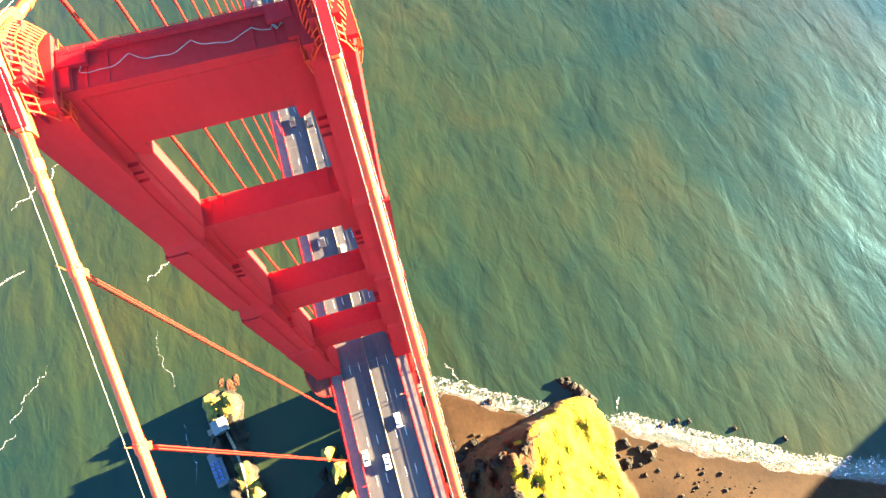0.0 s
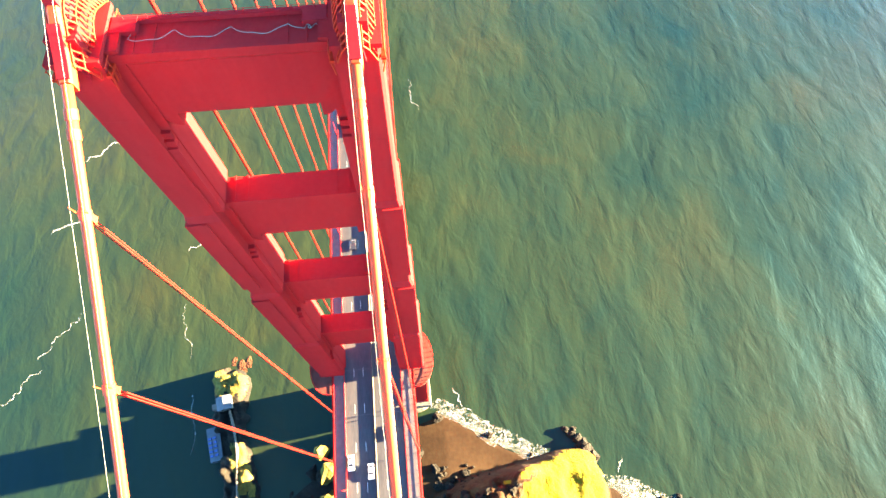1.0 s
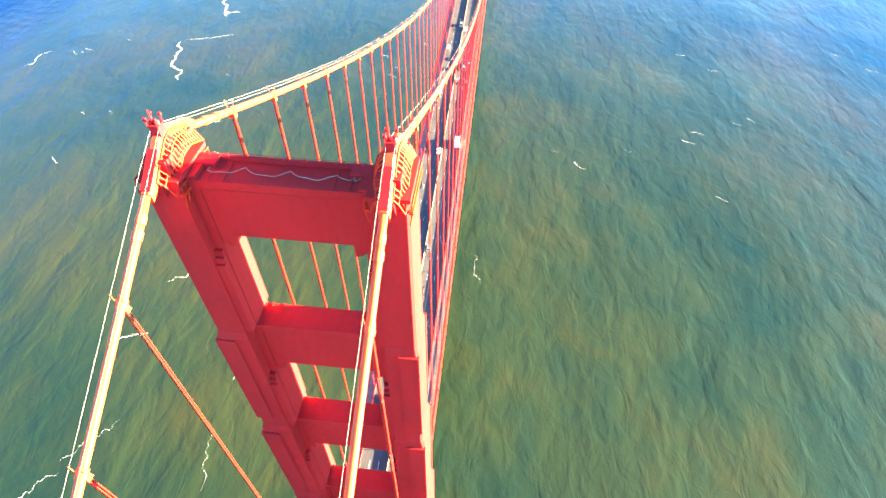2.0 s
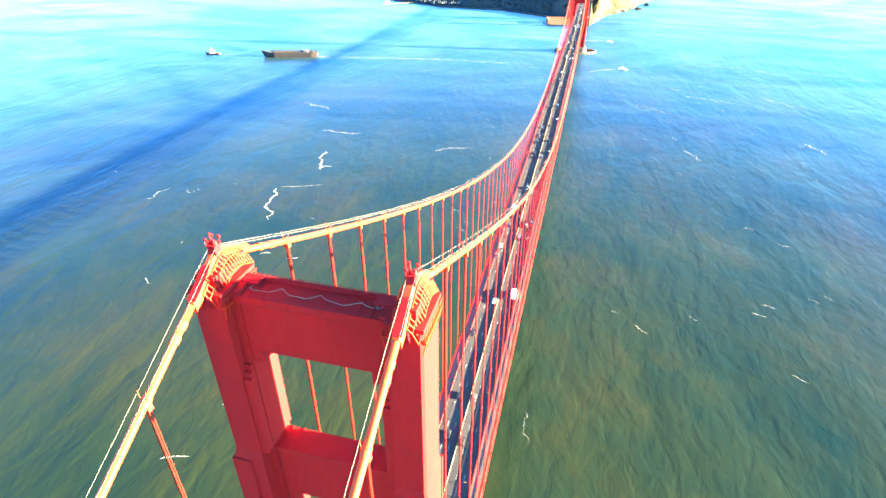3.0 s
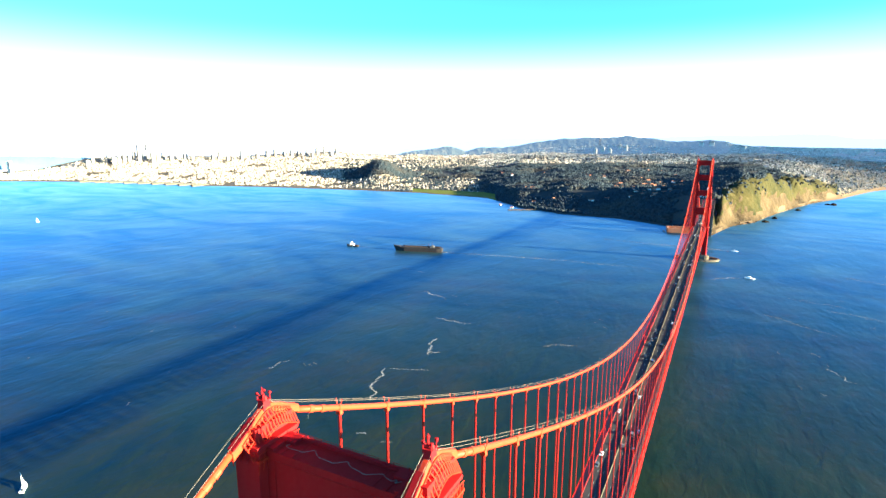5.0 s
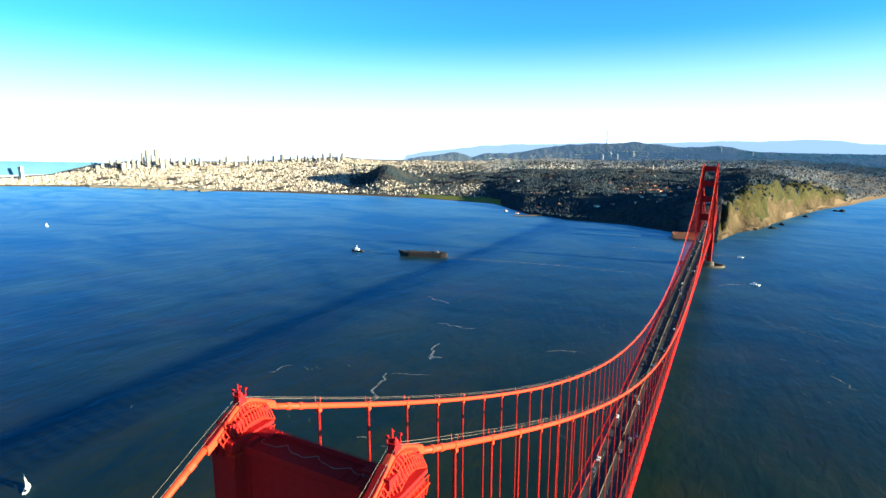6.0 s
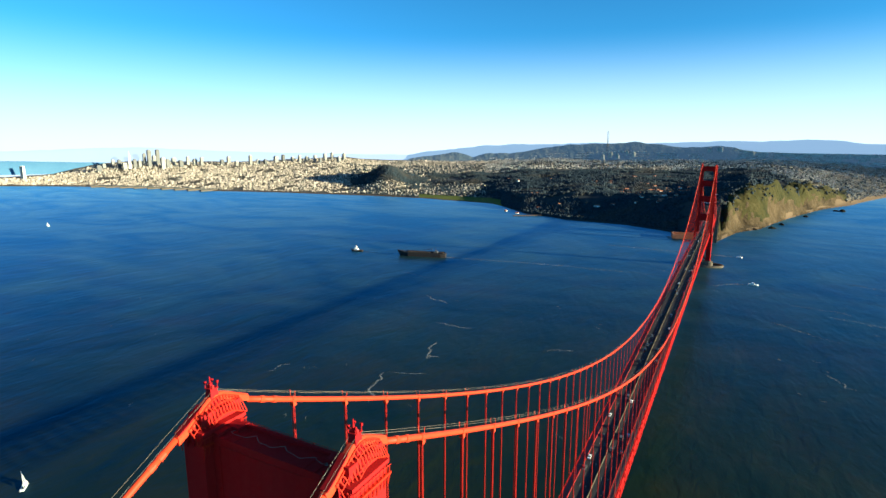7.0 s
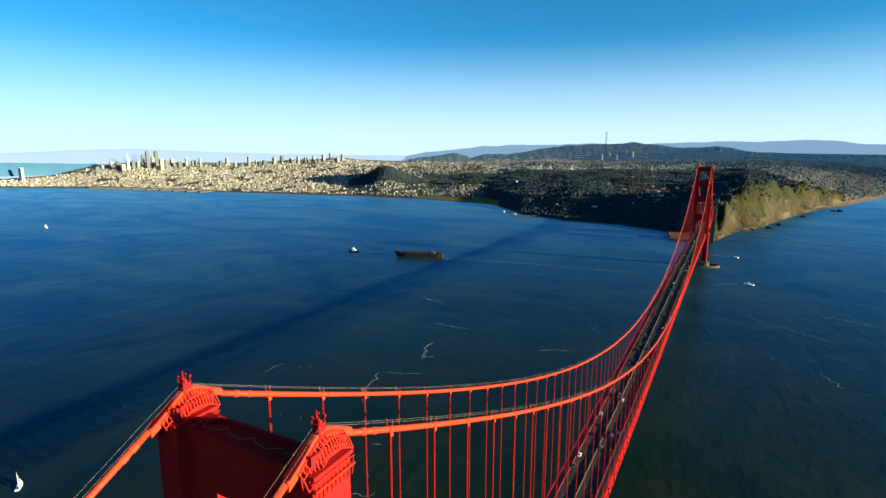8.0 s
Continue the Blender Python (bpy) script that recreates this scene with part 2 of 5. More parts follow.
# ---- mesh helpers ----
class Build:
    """Collects boxes, prisms and tubes for one mesh."""

    def __init__(self):
        self.v, self.f, self.mat = [], [], []

    def add(self, verts, faces, mi=0):
        k = len(self.v)
        self.v.extend(verts)
        self.f.extend([tuple(i + k for i in q) for q in faces])
        self.mat.extend([mi] * len(faces))

    def box(self, x0, x1, y0, y1, z0, z1, mi=0, top=1.0):
        cx, cy = (x0 + x1) / 2, (y0 + y1) / 2
        lo = [(x0, y0, z0), (x1, y0, z0), (x1, y1, z0), (x0, y1, z0)]
        hi = [(cx + (x - cx) * top, cy + (y - cy) * top, z1) for x, y, _ in lo]
        self.add(lo + hi, [(3, 2, 1, 0), (4, 5, 6, 7), (0, 1, 5, 4), (1, 2, 6, 5), (2, 3, 7, 6), (3, 0, 4, 7)], mi)
        return self

    def prism(self, outline, z0, z1, top=1.0, centre=(0, 0), mi=0):
        """An upright prism on an outline (counter-clockwise)."""
        n = len(outline)
        lo = [(x, y, z0) for x, y in outline]
        hi = [(centre[0] + (x - centre[0]) * top, centre[1] + (y - centre[1]) * top, z1) for x, y in outline]
        self.add(lo + hi, [tuple(range(n - 1, -1, -1)), tuple(range(n, 2 * n))] + [(i, (i + 1) % n, n + (i + 1) % n, n + i) for i in range(n)], mi)
        return self

    def sweep(self, rings, closed=True, caps=True, mi=0):
        """Joins rings of equal count into a skin."""
        n = len(rings[0])
        v = [p for r in rings for p in r]
        f = []
        for k in range(len(rings) - 1):
            for i in range(n if closed else n - 1):
                a, b = k * n + i, k * n + (i + 1) % n
                f.append((a, b, b + n, a + n))
        if caps and closed:
            f += [tuple(range(n - 1, -1, -1)), tuple(range((len(rings) - 1) * n, len(rings) * n))]
        self.add(v, f, mi)
        return self

    def tube(self, pts, r, sides=8, mi=0):
        rings = []
        for k, p in enumerate(pts):
            a, b = Vector(pts[max(0, k - 1)]), Vector(pts[min(len(pts) - 1, k + 1)])
            d = (b - a).normalized()
            s = d.cross(Vector((0, 0, 1)) if abs(d.z) < 0.95 else Vector((1, 0, 0))).normalized()
            u = s.cross(d)
            rk = r[k] if isinstance(r, (list, tuple)) else r
            rings.append([tuple(Vector(p) + (s * math.cos(q) + u * math.sin(q)) * rk) for q in (2 * math.pi * j / sides for j in range(sides))])
        return self.sweep(rings, mi=mi)

    def bar(self, a, b, w, mi=0):
        """A square bar from a to b."""
        return self.tube([a, b], w * 0.707, 4, mi)

    def mesh(self, name, mats, smooth=False):
        me = bpy.data.meshes.new(name)
        me.from_pydata(self.v, [], self.f)
        for m in mats if isinstance(mats, (list, tuple)) else [mats]:
            me.materials.append(m)
        if any(self.mat):
            me.polygons.foreach_set("material_index", self.mat)
        if smooth:
            me.polygons.foreach_set("use_smooth", [True] * len(me.polygons))
        me.update()
        return me


def part(name, b, mats, parent, label="", smooth=False, at=None):
    ob = new(name, b.mesh(name, mats, smooth) if isinstance(b, Build) else b)
    ob.parent = parent
    if at is not None:
        ob.matrix_basis = at
    return tagged(ob, label)


def thing(name, b=None, mats=None, label="", category="", group="", kind="", smooth=False, at=None):
    ob = new(name, b.mesh(name, mats, smooth) if b else None)
    if at is not None:
        ob.matrix_basis = at
    return tagged(ob, label, category, group, kind)


def smoothstep(a, b, x):
    t = min(1.0, max(0.0, (x - a) / (b - a)))
    return t * t * (3 - 2 * t)


def lerp_table(table, x):
    return float(np.interp(x, [p[0] for p in table], [p[1] for p in table]))


# ---- bridge lines ----
SPAN, SIDE, PANEL, HALF = 1280.0, 343.0, 15.24, 14.1
TOWER_X, TOWER_Y = 0.0, -3.4


def road_z(y):
    if 0 <= y <= SPAN:
        return 75.5 + 3.5 * (1 - ((y - SPAN / 2) / (SPAN / 2)) ** 2)
    return 75.5


def cable_z(y):
    if y >= -3.5 and y <= SPAN:
        return 83.0 + 143.0 * ((y - 638.25) / 641.75) ** 2
    d = -3.5 - y if y < 0 else y - SPAN
    return 226.0 - 0.58 * d + 0.149 * d * d / 339


def hanger_y(k):
    """Where the k-th suspender hangs; the tower stands between k = -1 and k = 1."""
    if k > 0:
        return PANEL * k - 1.1
    return -21.1 - 15.6 * (-k - 1)


# ---- sea ----
sea = Build()
edge = [-9000, -5200, -3500, -2200, -1200, -600, -200, 200, 600, 1200, 2200, 3500, 5200, 9000]
ys = [-6000, -2500, -900, -300, 0, 300, 900, 1600, 2500, 3600, 5200, 9000]
for yy in ys:
    sea.v.extend([(x, yy, 0.0) for x in edge])
n = len(edge)
sea.f = [(j * n + i, j * n + i + 1, (j + 1) * n + i + 1, (j + 1) * n + i) for j in range(len(ys) - 1) for i in range(n - 1)]
sea.mat = [0] * len(sea.f)
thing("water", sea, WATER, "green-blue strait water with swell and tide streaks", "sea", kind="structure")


# ---- tower ----
def leg_outline(side, hx, hy, reach, arm):
    """Outline of a tower leg (counter-clockwise): a plain shaft with an arm towards the roadway."""
    q = [(-hx, -hy), (hx * 0.86, -hy), (hx, -hy * 0.9), (hx, hy * 0.9), (hx * 0.86, hy), (-hx, hy), (-hx, arm), (-reach, arm), (-reach, -arm), (-hx, -arm)]
    return [(HALF + x, y) for x, y in q] if side > 0 else [(-HALF - x, y) for x, y in reversed(q)]


LEG_SECTIONS = [(13.0, 76.0, 4.9, 7.0, 5.4, 3.4), (76.0, 117.0, 3.9, 5.5, 4.8, 2.9), (117.0, 156.0, 3.3, 4.9, 4.5, 2.7), (156.0, 190.0, 2.8, 4.4, 4.2, 2.5), (190.0, 222.0, 2.5, 3.95, 3.9, 2.3)]
STRUTS = [(211.7, 221.5, 2.1), (178.5, 190.5, 2.0), (143.6, 156.5, 2.2), (102.5, 117.5, 2.3)]


def tower(name, label, full):
    root = thing(name, None, None, label, "bridge tower", "suspension bridge towers")
    for side in (-1, 1):
        leg, rings = Build(), []
        for k, (z0, z1, hx, hy, reach, arm) in enumerate(LEG_SECTIONS):
            o = leg_outline(side, hx, hy, reach, arm)
            rings += [[(x, y, z) for x, y in o] for z in (z0, z1 - (1.4 if k < 4 else 0))]
        leg.sweep(rings)
        leg_ob = part("leg", leg, ORANGE, root)
        for (z0, z1, hx, hy, reach, arm), low, high in zip(LEG_SECTIONS[2:4], (118.0, 160.0), (153.5, 188.4)):   # outer corner pilasters that end in a small ledge
            for fy in (-1, 1):
                x0, x1 = sorted((side * (HALF - 0.4), side * (HALF + hx + 0.12)))
                y0, y1 = sorted((fy * (hy - 0.4), fy * (hy + 0.35)))
                part("pilaster", Build().box(x0, x1, y0, y1, low, high), ORANGE, leg_ob)
        for k, (z0, z1, hx, hy, reach, arm) in enumerate(LEG_SECTIONS[1:]):   # inner corners closed between the struts, with stepped tips
            high = STRUTS[3 - k][0] - 3.4
            low = z0 + 0.4
            for fy in (-1, 1):
                for j in range(3):
                    depth = hy - 0.25 - 0.42 * j
                    y0, y1 = sorted((fy * (arm - 0.3), fy * depth))
                    x0, x1 = sorted((side * (HALF - hx + 0.3), side * (HALF - reach + 0.12 + 0.05 * j)))
                    part("corner_panel", Build().box(x0, x1, y0, y1, low, high - 1.5 + 1.1 * j), ORANGE, leg_ob)
        for z in range(80, 220, 7):
            hx, hy = next((c, d) for z0, z1, c, d, _, _ in LEG_SECTIONS if z0 <= z < z1)
            if all(abs(z - q[1]) > 3 for q in STRUTS):
                part("seam_plate", Build().box(side * HALF - hx * 0.8, side * HALF + hx * 0.8, -hy - 0.015, hy + 0.015, z, z + 0.16), ORANGE, leg_ob)
        foot = Build()
        foot.prism(leg_outline(side, 5.3, 8.0, 6.0, 4.0), 10.0, 14.5, 0.9, (side * HALF, 0))
        part("leg_base", foot, ORANGE, root)
    for i, (z0, z1, hy) in enumerate(STRUTS):
        s, corbels = Build(), []
        xi = HALF - 2.6
        s.sweep([[(x, -hy, z0), (x, hy, z0), (x, hy, z1 - 1.6), (x, hy + 0.3, z1 - 1.2), (x, hy + 0.3, z1), (x, -hy - 0.3, z1), (x, -hy - 0.3, z1 - 1.2), (x, -hy, z1 - 1.6)] for x in (-xi, xi)])
        for f in (-1, 1):                                             # rounded corbels under both ends
            xc, arch = f * (HALF - 3.6), Build()
            arc = [(xc - f * 2.0 * math.sin(q), z0 - 2.3 + 2.3 * math.cos(q)) for q in [math.pi / 2 * j / 6 for j in range(7)]]
            outline = [(xc, z0 + 0.1)] + [(xc - f * 2.0, z0 + 0.1)] + [(2 * xc - f * 2.0 - x, 2 * z0 - 2.3 - z) for x, z in arc]
            arch.sweep([[(x, y, z) for x, z in outline] for y in (-hy + 0.03, hy - 0.03)])
            corbels.append(arch)
        strut = part("cross_strut", s, ORANGE, root)
        for c in corbels:
            part("corbel", c, ORANGE, strut)
        if full:
            flute = Build().box(-0.5, 0.5, -0.006, 0.006, z0 + 0.5, z1 - 1.5).mesh("flute", ORANGE)
            for k in range(9):                                       # shallow vertical flutes on both faces
                x = -xi + 2.4 + (2 * xi - 4.8) * k / 8
                for f in (-1, 1):
                    part("flute", flute, None, strut, at=pose(x, f * (hy + 0.006), 0))
            for x in (-xi + 1.2, -xi + 2.6, -xi + 4.6, xi - 1.2, xi - 2.6, xi - 4.6):
                part("top_rib", Build().box(x - 0.16, x + 0.16, -hy - 0.38, hy + 0.38, z1, z1 + 0.1), ORANGE, strut)
            if i == 0:
                c = Build()
                for k in range(9):
                    x = -xi + 1.5 + (2 * xi - 3) * k / 8
                    c.tube([(x, hy - 0.1, z1), (x, hy - 0.1, z1 + 1.1)], 0.045, 6)
                for z in (z1 + 0.55, z1 + 1.08):
                    c.bar((-xi + 1, hy - 0.1, z), (xi - 1, hy - 0.1, z), 0.05)
                c.box(-xi, xi, hy - 0.3, hy + 0.36, z1, z1 + 0.5)
                for f in (-1, 1):
                    c.box(f * (xi - 1.6) - 1.3, f * (xi - 1.6) + 1.3, 0.2, hy + 0.3, z1, z1 + 0.6)
                part("parapet", c, DARK_ORANGE, strut)
                w = Build()
                pts = []
                for k in range(97):
                    x = -9.4 + 18.2 * k / 96
                    seg = ((x + 10.6) / 5.9) % 1.0
                    sag = 4 * seg * (1 - seg)
                    pts.append((x, 0.1 - 0.85 * sag + 0.12 * math.sin(2.3 * x), z1 + 0.14 + 0.3 * (1 - sag)))
                for k in range(40):                               # loose loops at both ends
                    q = 2 * math.pi * k / 20
                    pts.insert(0, (-9.7 - 0.012 * k + 0.5 * math.cos(q), 0.3 + 0.03 * k + 0.35 * math.sin(q), z1 + 0.16 + 0.006 * k))
                    if k < 26:
                        pts.append((9.0 + 0.3 * math.sin(q) + 0.03 * k, -0.2 + 0.3 * math.cos(1.7 * q), z1 + 0.16))
                w.tube(pts, 0.034, 6)
                part("festoon_cable", w, STEEL_WIRE, strut, "pale festoon cable")
    # bracing below the roadway
    for z0, z1 in ((14, 40), (40, 67)):
        for y in (-3.2, 3.2):
            for f in (-1, 1):
                part("diagonal_brace", Build().bar((-f * (HALF - 4.5), y, z0), (f * (HALF - 4.5), y, z1), 1.4), ORANGE, root)
        part("lower_strut", Build().box(-HALF + 4, HALF - 4, -3.6, 3.6, z1 - 1.4, z1 + 0.6), ORANGE, root)
    for side in (-1, 1):
        top_of_leg(side, root, full)
    return root


def top_of_leg(side, root, full):
    """Saddle cover, ribbed flanks, platform and beacon block over one leg."""
    X = side * HALF
    cap = Build()
    cap.box(X - 2.7, X + 2.7, -4.15, 4.15, 221.9, 222.5)
    cap.box(X - 1.5, X + 1.5, -3.2, 4.2, 222.6, 224.6)
    part("leg_cap", cap, ORANGE, root)
    cover = Build()
    prof = [(-6.6, 222.6), (-5.0, 223.5), (-3.6, 224.5), (-2.2, 225.5), (-1.0, 226.3), (0.3, 226.8), (1.6, 226.6), (3.2, 225.9), (5.0, 224.9), (6.8, 224.0)]
    cover.sweep([[(X - 0.66, y, z - 1.3), (X + 0.66, y, z - 1.3), (X + 0.66, y, z - 0.3), (X + 0.4, y, z), (X - 0.4, y, z), (X - 0.66, y, z - 0.3)] for y, z in prof])
    part("saddle_cover", cover, ORANGE_CABLE, root, smooth=False)
    plate = Build()
    plate.sweep([[(X - 0.62, y, z), (X + 0.62, y, z), (X + 0.62, y, z + 0.16), (X - 0.62, y, z + 0.16)] for y, z in ((-6.4, 222.8), (-5.0, 223.6), (-3.6, 224.6), (-2.2, 225.6))])
    part("cover_plate", plate, DARK_ORANGE, root)
    beacon = Build()
    beacon.box(X - 0.75, X + 0.75, -0.7, 1.0, 225.2, 227.6, top=0.72)
    beacon.box(X - 0.7, X + 0.7, -0.6, 0.9, 227.6, 227.75)
    for dx, dy in ((-0.6, -0.5), (0.6, -0.5), (-0.6, 0.8), (0.6, 0.8)):
        beacon.tube([(X + dx, dy, 227.7), (X + dx, dy, 228.7)], 0.06, 6)
        beacon.box(X + dx - 0.16, X + dx + 0.16, dy - 0.16, dy + 0.16, 228.5, 228.85)
    beacon.tube([(X - 0.2, 0.1, 227.7), (X - 0.2, 0.1, 229.6)], [0.2, 0.06], 8)
    b_ob = part("beacon_block", beacon, DARK_ORANGE, root)
    for dx in (-0.55, 0.5):
        part("beacon_lamp", Build().tube([(X + dx, 0.0, 227.75), (X + dx, 0.0, 228.1), (X + dx, 0.0, 228.35)], [0.22, 0.26, 0.1], 10), LAMP_RED, b_ob)
    n_rib = 17 if full else 9
    for f in (-1, 1):
        ribs = Build()
        for k in range(n_rib):
            y = -4.9 + 9.4 * k / (n_rib - 1)
            zc = lerp_table(prof, y)
            ribs.bar((X + f * 0.8, y, zc - 0.5), (X + f * 1.4, y + 0.25, zc - 1.4), 0.15)
            ribs.bar((X + f * 1.4, y + 0.25, zc - 1.4), (X + f * 2.1, y + 0.45, zc - 3.1), 0.15)
        for off, dz in ((0.8, 0.5), (1.4, 1.4), (2.1, 3.1)):
            ribs.tube([(X + f * off, -4.9 + 9.4 * j / 10 + off * 0.18, lerp_table(prof, -4.9 + 9.4 * j / 10) - dz) for j in range(11)], 0.1, 6)
        part("ribbed_guard", ribs, GUARD, root)
        web = Build()
        web.sweep([[(X + f * 0.6, y, lerp_table(prof, y) - 1.0), (X + f * 0.95, y, lerp_table(prof, y) - 3.6), (X + f * 0.6, y, lerp_table(prof, y) - 4.2)] for y in (-4.5, -2, 0, 2, 4)])
        part("saddle_flank", web, DARK_ORANGE, root)
    for f in (-1, 1):
        part("service_ledge", Build().box(min(X + f * 2.45, X + f * 3.0), max(X + f * 2.45, X + f * 3.0), -4.2, 4.2, 220.2, 220.55), GUARD, root)
        for k in range(10):
            y = -4.0 + 0.88 * k
            part("service_bracket", Build().bar((X + f * 2.9, y, 220.3), (X + f * 2.55, y, 218.3 + 0.35 * (k % 2)), 0.14), GUARD, root)
            part("ledge_post", Build().bar((X + f * 2.9, y, 220.5), (X + f * 2.9, y, 221.6), 0.09), GUARD, root)
        part("ledge_rail", Build().bar((X + f * 2.9, -4.2, 221.6), (X + f * 2.9, 4.2, 221.6), 0.1), GUARD, root)


near_tower = tower("bridge_tower", "orange-red steel suspension tower with stepped legs and four cross struts", True)
near_tower.matrix_basis = pose(TOWER_X, TOWER_Y, 0)
far_tower = copy_thing(near_tower, pose(0, SPAN, 0))
tagged(far_tower, "orange-red steel suspension tower far across the strait")


def pier(name, x, y, hx, hy, top, label):
    p = Build()
    o = []
    for k in range(28):
        a = 2 * math.pi * k / 28
        c, s = math.cos(a), math.sin(a)
        o.append((math.copysign(abs(c) ** 0.5, c) * hx, math.copysign(abs(s) ** 0.5, s) * hy))
    p.prism(o, -4.0, top - 1.5)
    p.prism([(a * 0.96, b * 0.96) for a, b in o], top - 1.5, top)
    for side in (-1, 1):
        p.box(side * HALF - 5.6, side * HALF + 5.6, -8.8, 8.8, top - 0.2, top + 1.6, top=0.94)
    return thing(name, p, CONCRETE, label, "bridge pier", at=pose(x, y, 0))


pier("bridge_pier", TOWER_X, TOWER_Y - 1, 19.8, 10.0, 11.0, "weathered concrete pier under the tower at the water's edge")
pier("bridge_pier", 0, SPAN, 25.0, 13.5, 11.0, "weathered concrete pier standing in the strait")
# ledge added under the deck to keep the low sun off the water
ledge = Build()
for k in range(5):
    o = [((15 - 1.4 * k) * math.cos(q) * (1 + 0.16 * math.sin(5 * q + k)) - 4, (20 - 1.5 * k) * math.sin(q) * (1 + 0.12 * math.cos(7 * q + 2 * k)) - 33) for q in [2 * math.pi * j / 26 for j in range(26)]]
    ledge.prism(o, -3.0 + 2.6 * k, -0.3 + 2.6 * k, 0.95, (-4, -33))
thing("sun_block_ledge", ledge, bpy.data.materials["dark_shore_rock"], "stepped dark rock ledge added under the deck to shade the water", "rock ledge")
ring = Build()
for r0, r1, z0, z1 in ((1.0, 0.93, -4, 4.5),):
    outer = [(math.cos(2 * math.pi * k / 40), math.sin(2 * math.pi * k / 40)) for k in range(40)]
    rings = []
    for s, z in ((r0, z0), (r0, z1), (r1, z1), (r1, z0)):
        rings.append([(47 * s * c, 25 * s * q, z) for c, q in outer])
    ring.sweep(rings, caps=False)
thing("pier_fender", ring, CONCRETE, "oval concrete fender wall around the far pier", "fender wall", at=pose(0, SPAN, 0))


# ---- cables and suspender ropes ----
def cable_points(y0, y1, step, up=0.0, dx=0.0):
    n = max(2, int(abs(y1 - y0) / step))
    return [(dx, y0 + (y1 - y0) * k / n, cable_z(y0 + (y1 - y0) * k / n) + up) for k in range(n + 1)]


band_mesh = Build().tube([(0, -0.55, 0), (0, 0.55, 0)], 0.62, 12).mesh("cable_band", ORANGE_CABLE)
for side in (-1, 1):
    X = side * HALF
    root = thing("main_cable", None, None, "thick orange-red main suspension cable with hand ropes above it", "suspension cable", "main cables", at=pose(X, 0, 0))
    for y0, y1 in ((-SIDE, -10.0), (3.5, SPAN - 6.5), (SPAN + 6.5, SPAN + SIDE)):
        part("cable_strand", Build().tube(cable_points(y0, y1, 7.62), 0.52, 14), ORANGE_CABLE, root, smooth=True)
        for dx in (-0.62, 0.62):
            run = cable_points(y0, y1, 15.24, 1.5, dx)
            near = [(dx * 0.8, ty + 0.1, 227.5) for ty in (TOWER_Y, SPAN) if min(abs(y0 - ty), abs(y1 - ty)) < 12]
            run = [p for p in near if p[1] < y0] + run + [p for p in near if p[1] > y1]   # made fast to the beacon blocks
            part("hand_rope", Build().tube(run, 0.021, 5), STEEL_WIRE, root, "pale wire hand rope")
    posts = Build()
    for k in list(range(-21, 0)) + list(range(1, 84)):
        y = hanger_y(k)
        z, s = cable_z(y), cable_z(y + 0.5) - cable_z(y - 0.5)
        part("cable_band", band_mesh, None, root, at=pose(0, y, z, math.degrees(math.atan(s))))
        for dx in (-0.62, 0.62):
            posts.tube([(dx * 0.8, y, z + 0.3), (dx, y, z + 1.8)], 0.05, 5)
    tagged(part("rope_stanchion", posts, ORANGE_CABLE, root), kind="stuff")
    for y in (-12.5, -14.2, 6.6, 9.5):
        z, s = cable_z(y), cable_z(y + 0.5) - cable_z(y - 0.5)
        part("wrapping_collar", band_mesh, None, root, at=pose(0, y, z, math.degrees(math.atan(s))))

rope_mesh = Build().tube([(0, 0, 0), (0, 0, 1)], 0.07, 6).mesh("rope", ROPE)
clamp = Build()
clamp.box(-0.5, 0.5, -0.42, 0.42, -0.9, 0.25, top=0.8)
clamp_mesh = clamp.mesh("rope_clamp", ORANGE_CABLE)
for side in (-1, 1):
    for k in list(range(-21, 0)) + list(range(1, 84)) + list(range(85, 106)):
        y = hanger_y(k)
        top, low = cable_z(y) - 0.3, road_z(y) - 0.6
        if top - low < 0.8:
            continue
        s = thing("suspender", None, None, "vertical group of orange-red wire ropes hanging from the cable", "suspender rope", "suspender ropes along the bridge", at=pose(side * HALF, y, low))
        for dx, dy in ((-0.18, -0.16), (0.18, -0.16), (-0.18, 0.16), (0.18, 0.16)):
            r = part("rope", rope_mesh, None, s, at=pose(dx, dy, 0))
            r.scale = (1, 1, top - low)
        part("rope_clamp", clamp_mesh, None, s, at=pose(0, 0, top - low))


# ---- deck ----
Y0, Y1 = -SIDE, 1960.0
LINE = [Y0 + PANEL * k for k in range(int((Y1 - Y0) / PANEL) + 1)]


def along(section, ys=LINE, x=0.0):
    """Sweeps a cross-section (x, z above the roadway; counter-clockwise seen towards -y) along the deck."""
    return Build().sweep([[(x + a, y, road_z(y) + b) for a, b in section] for y in ys])


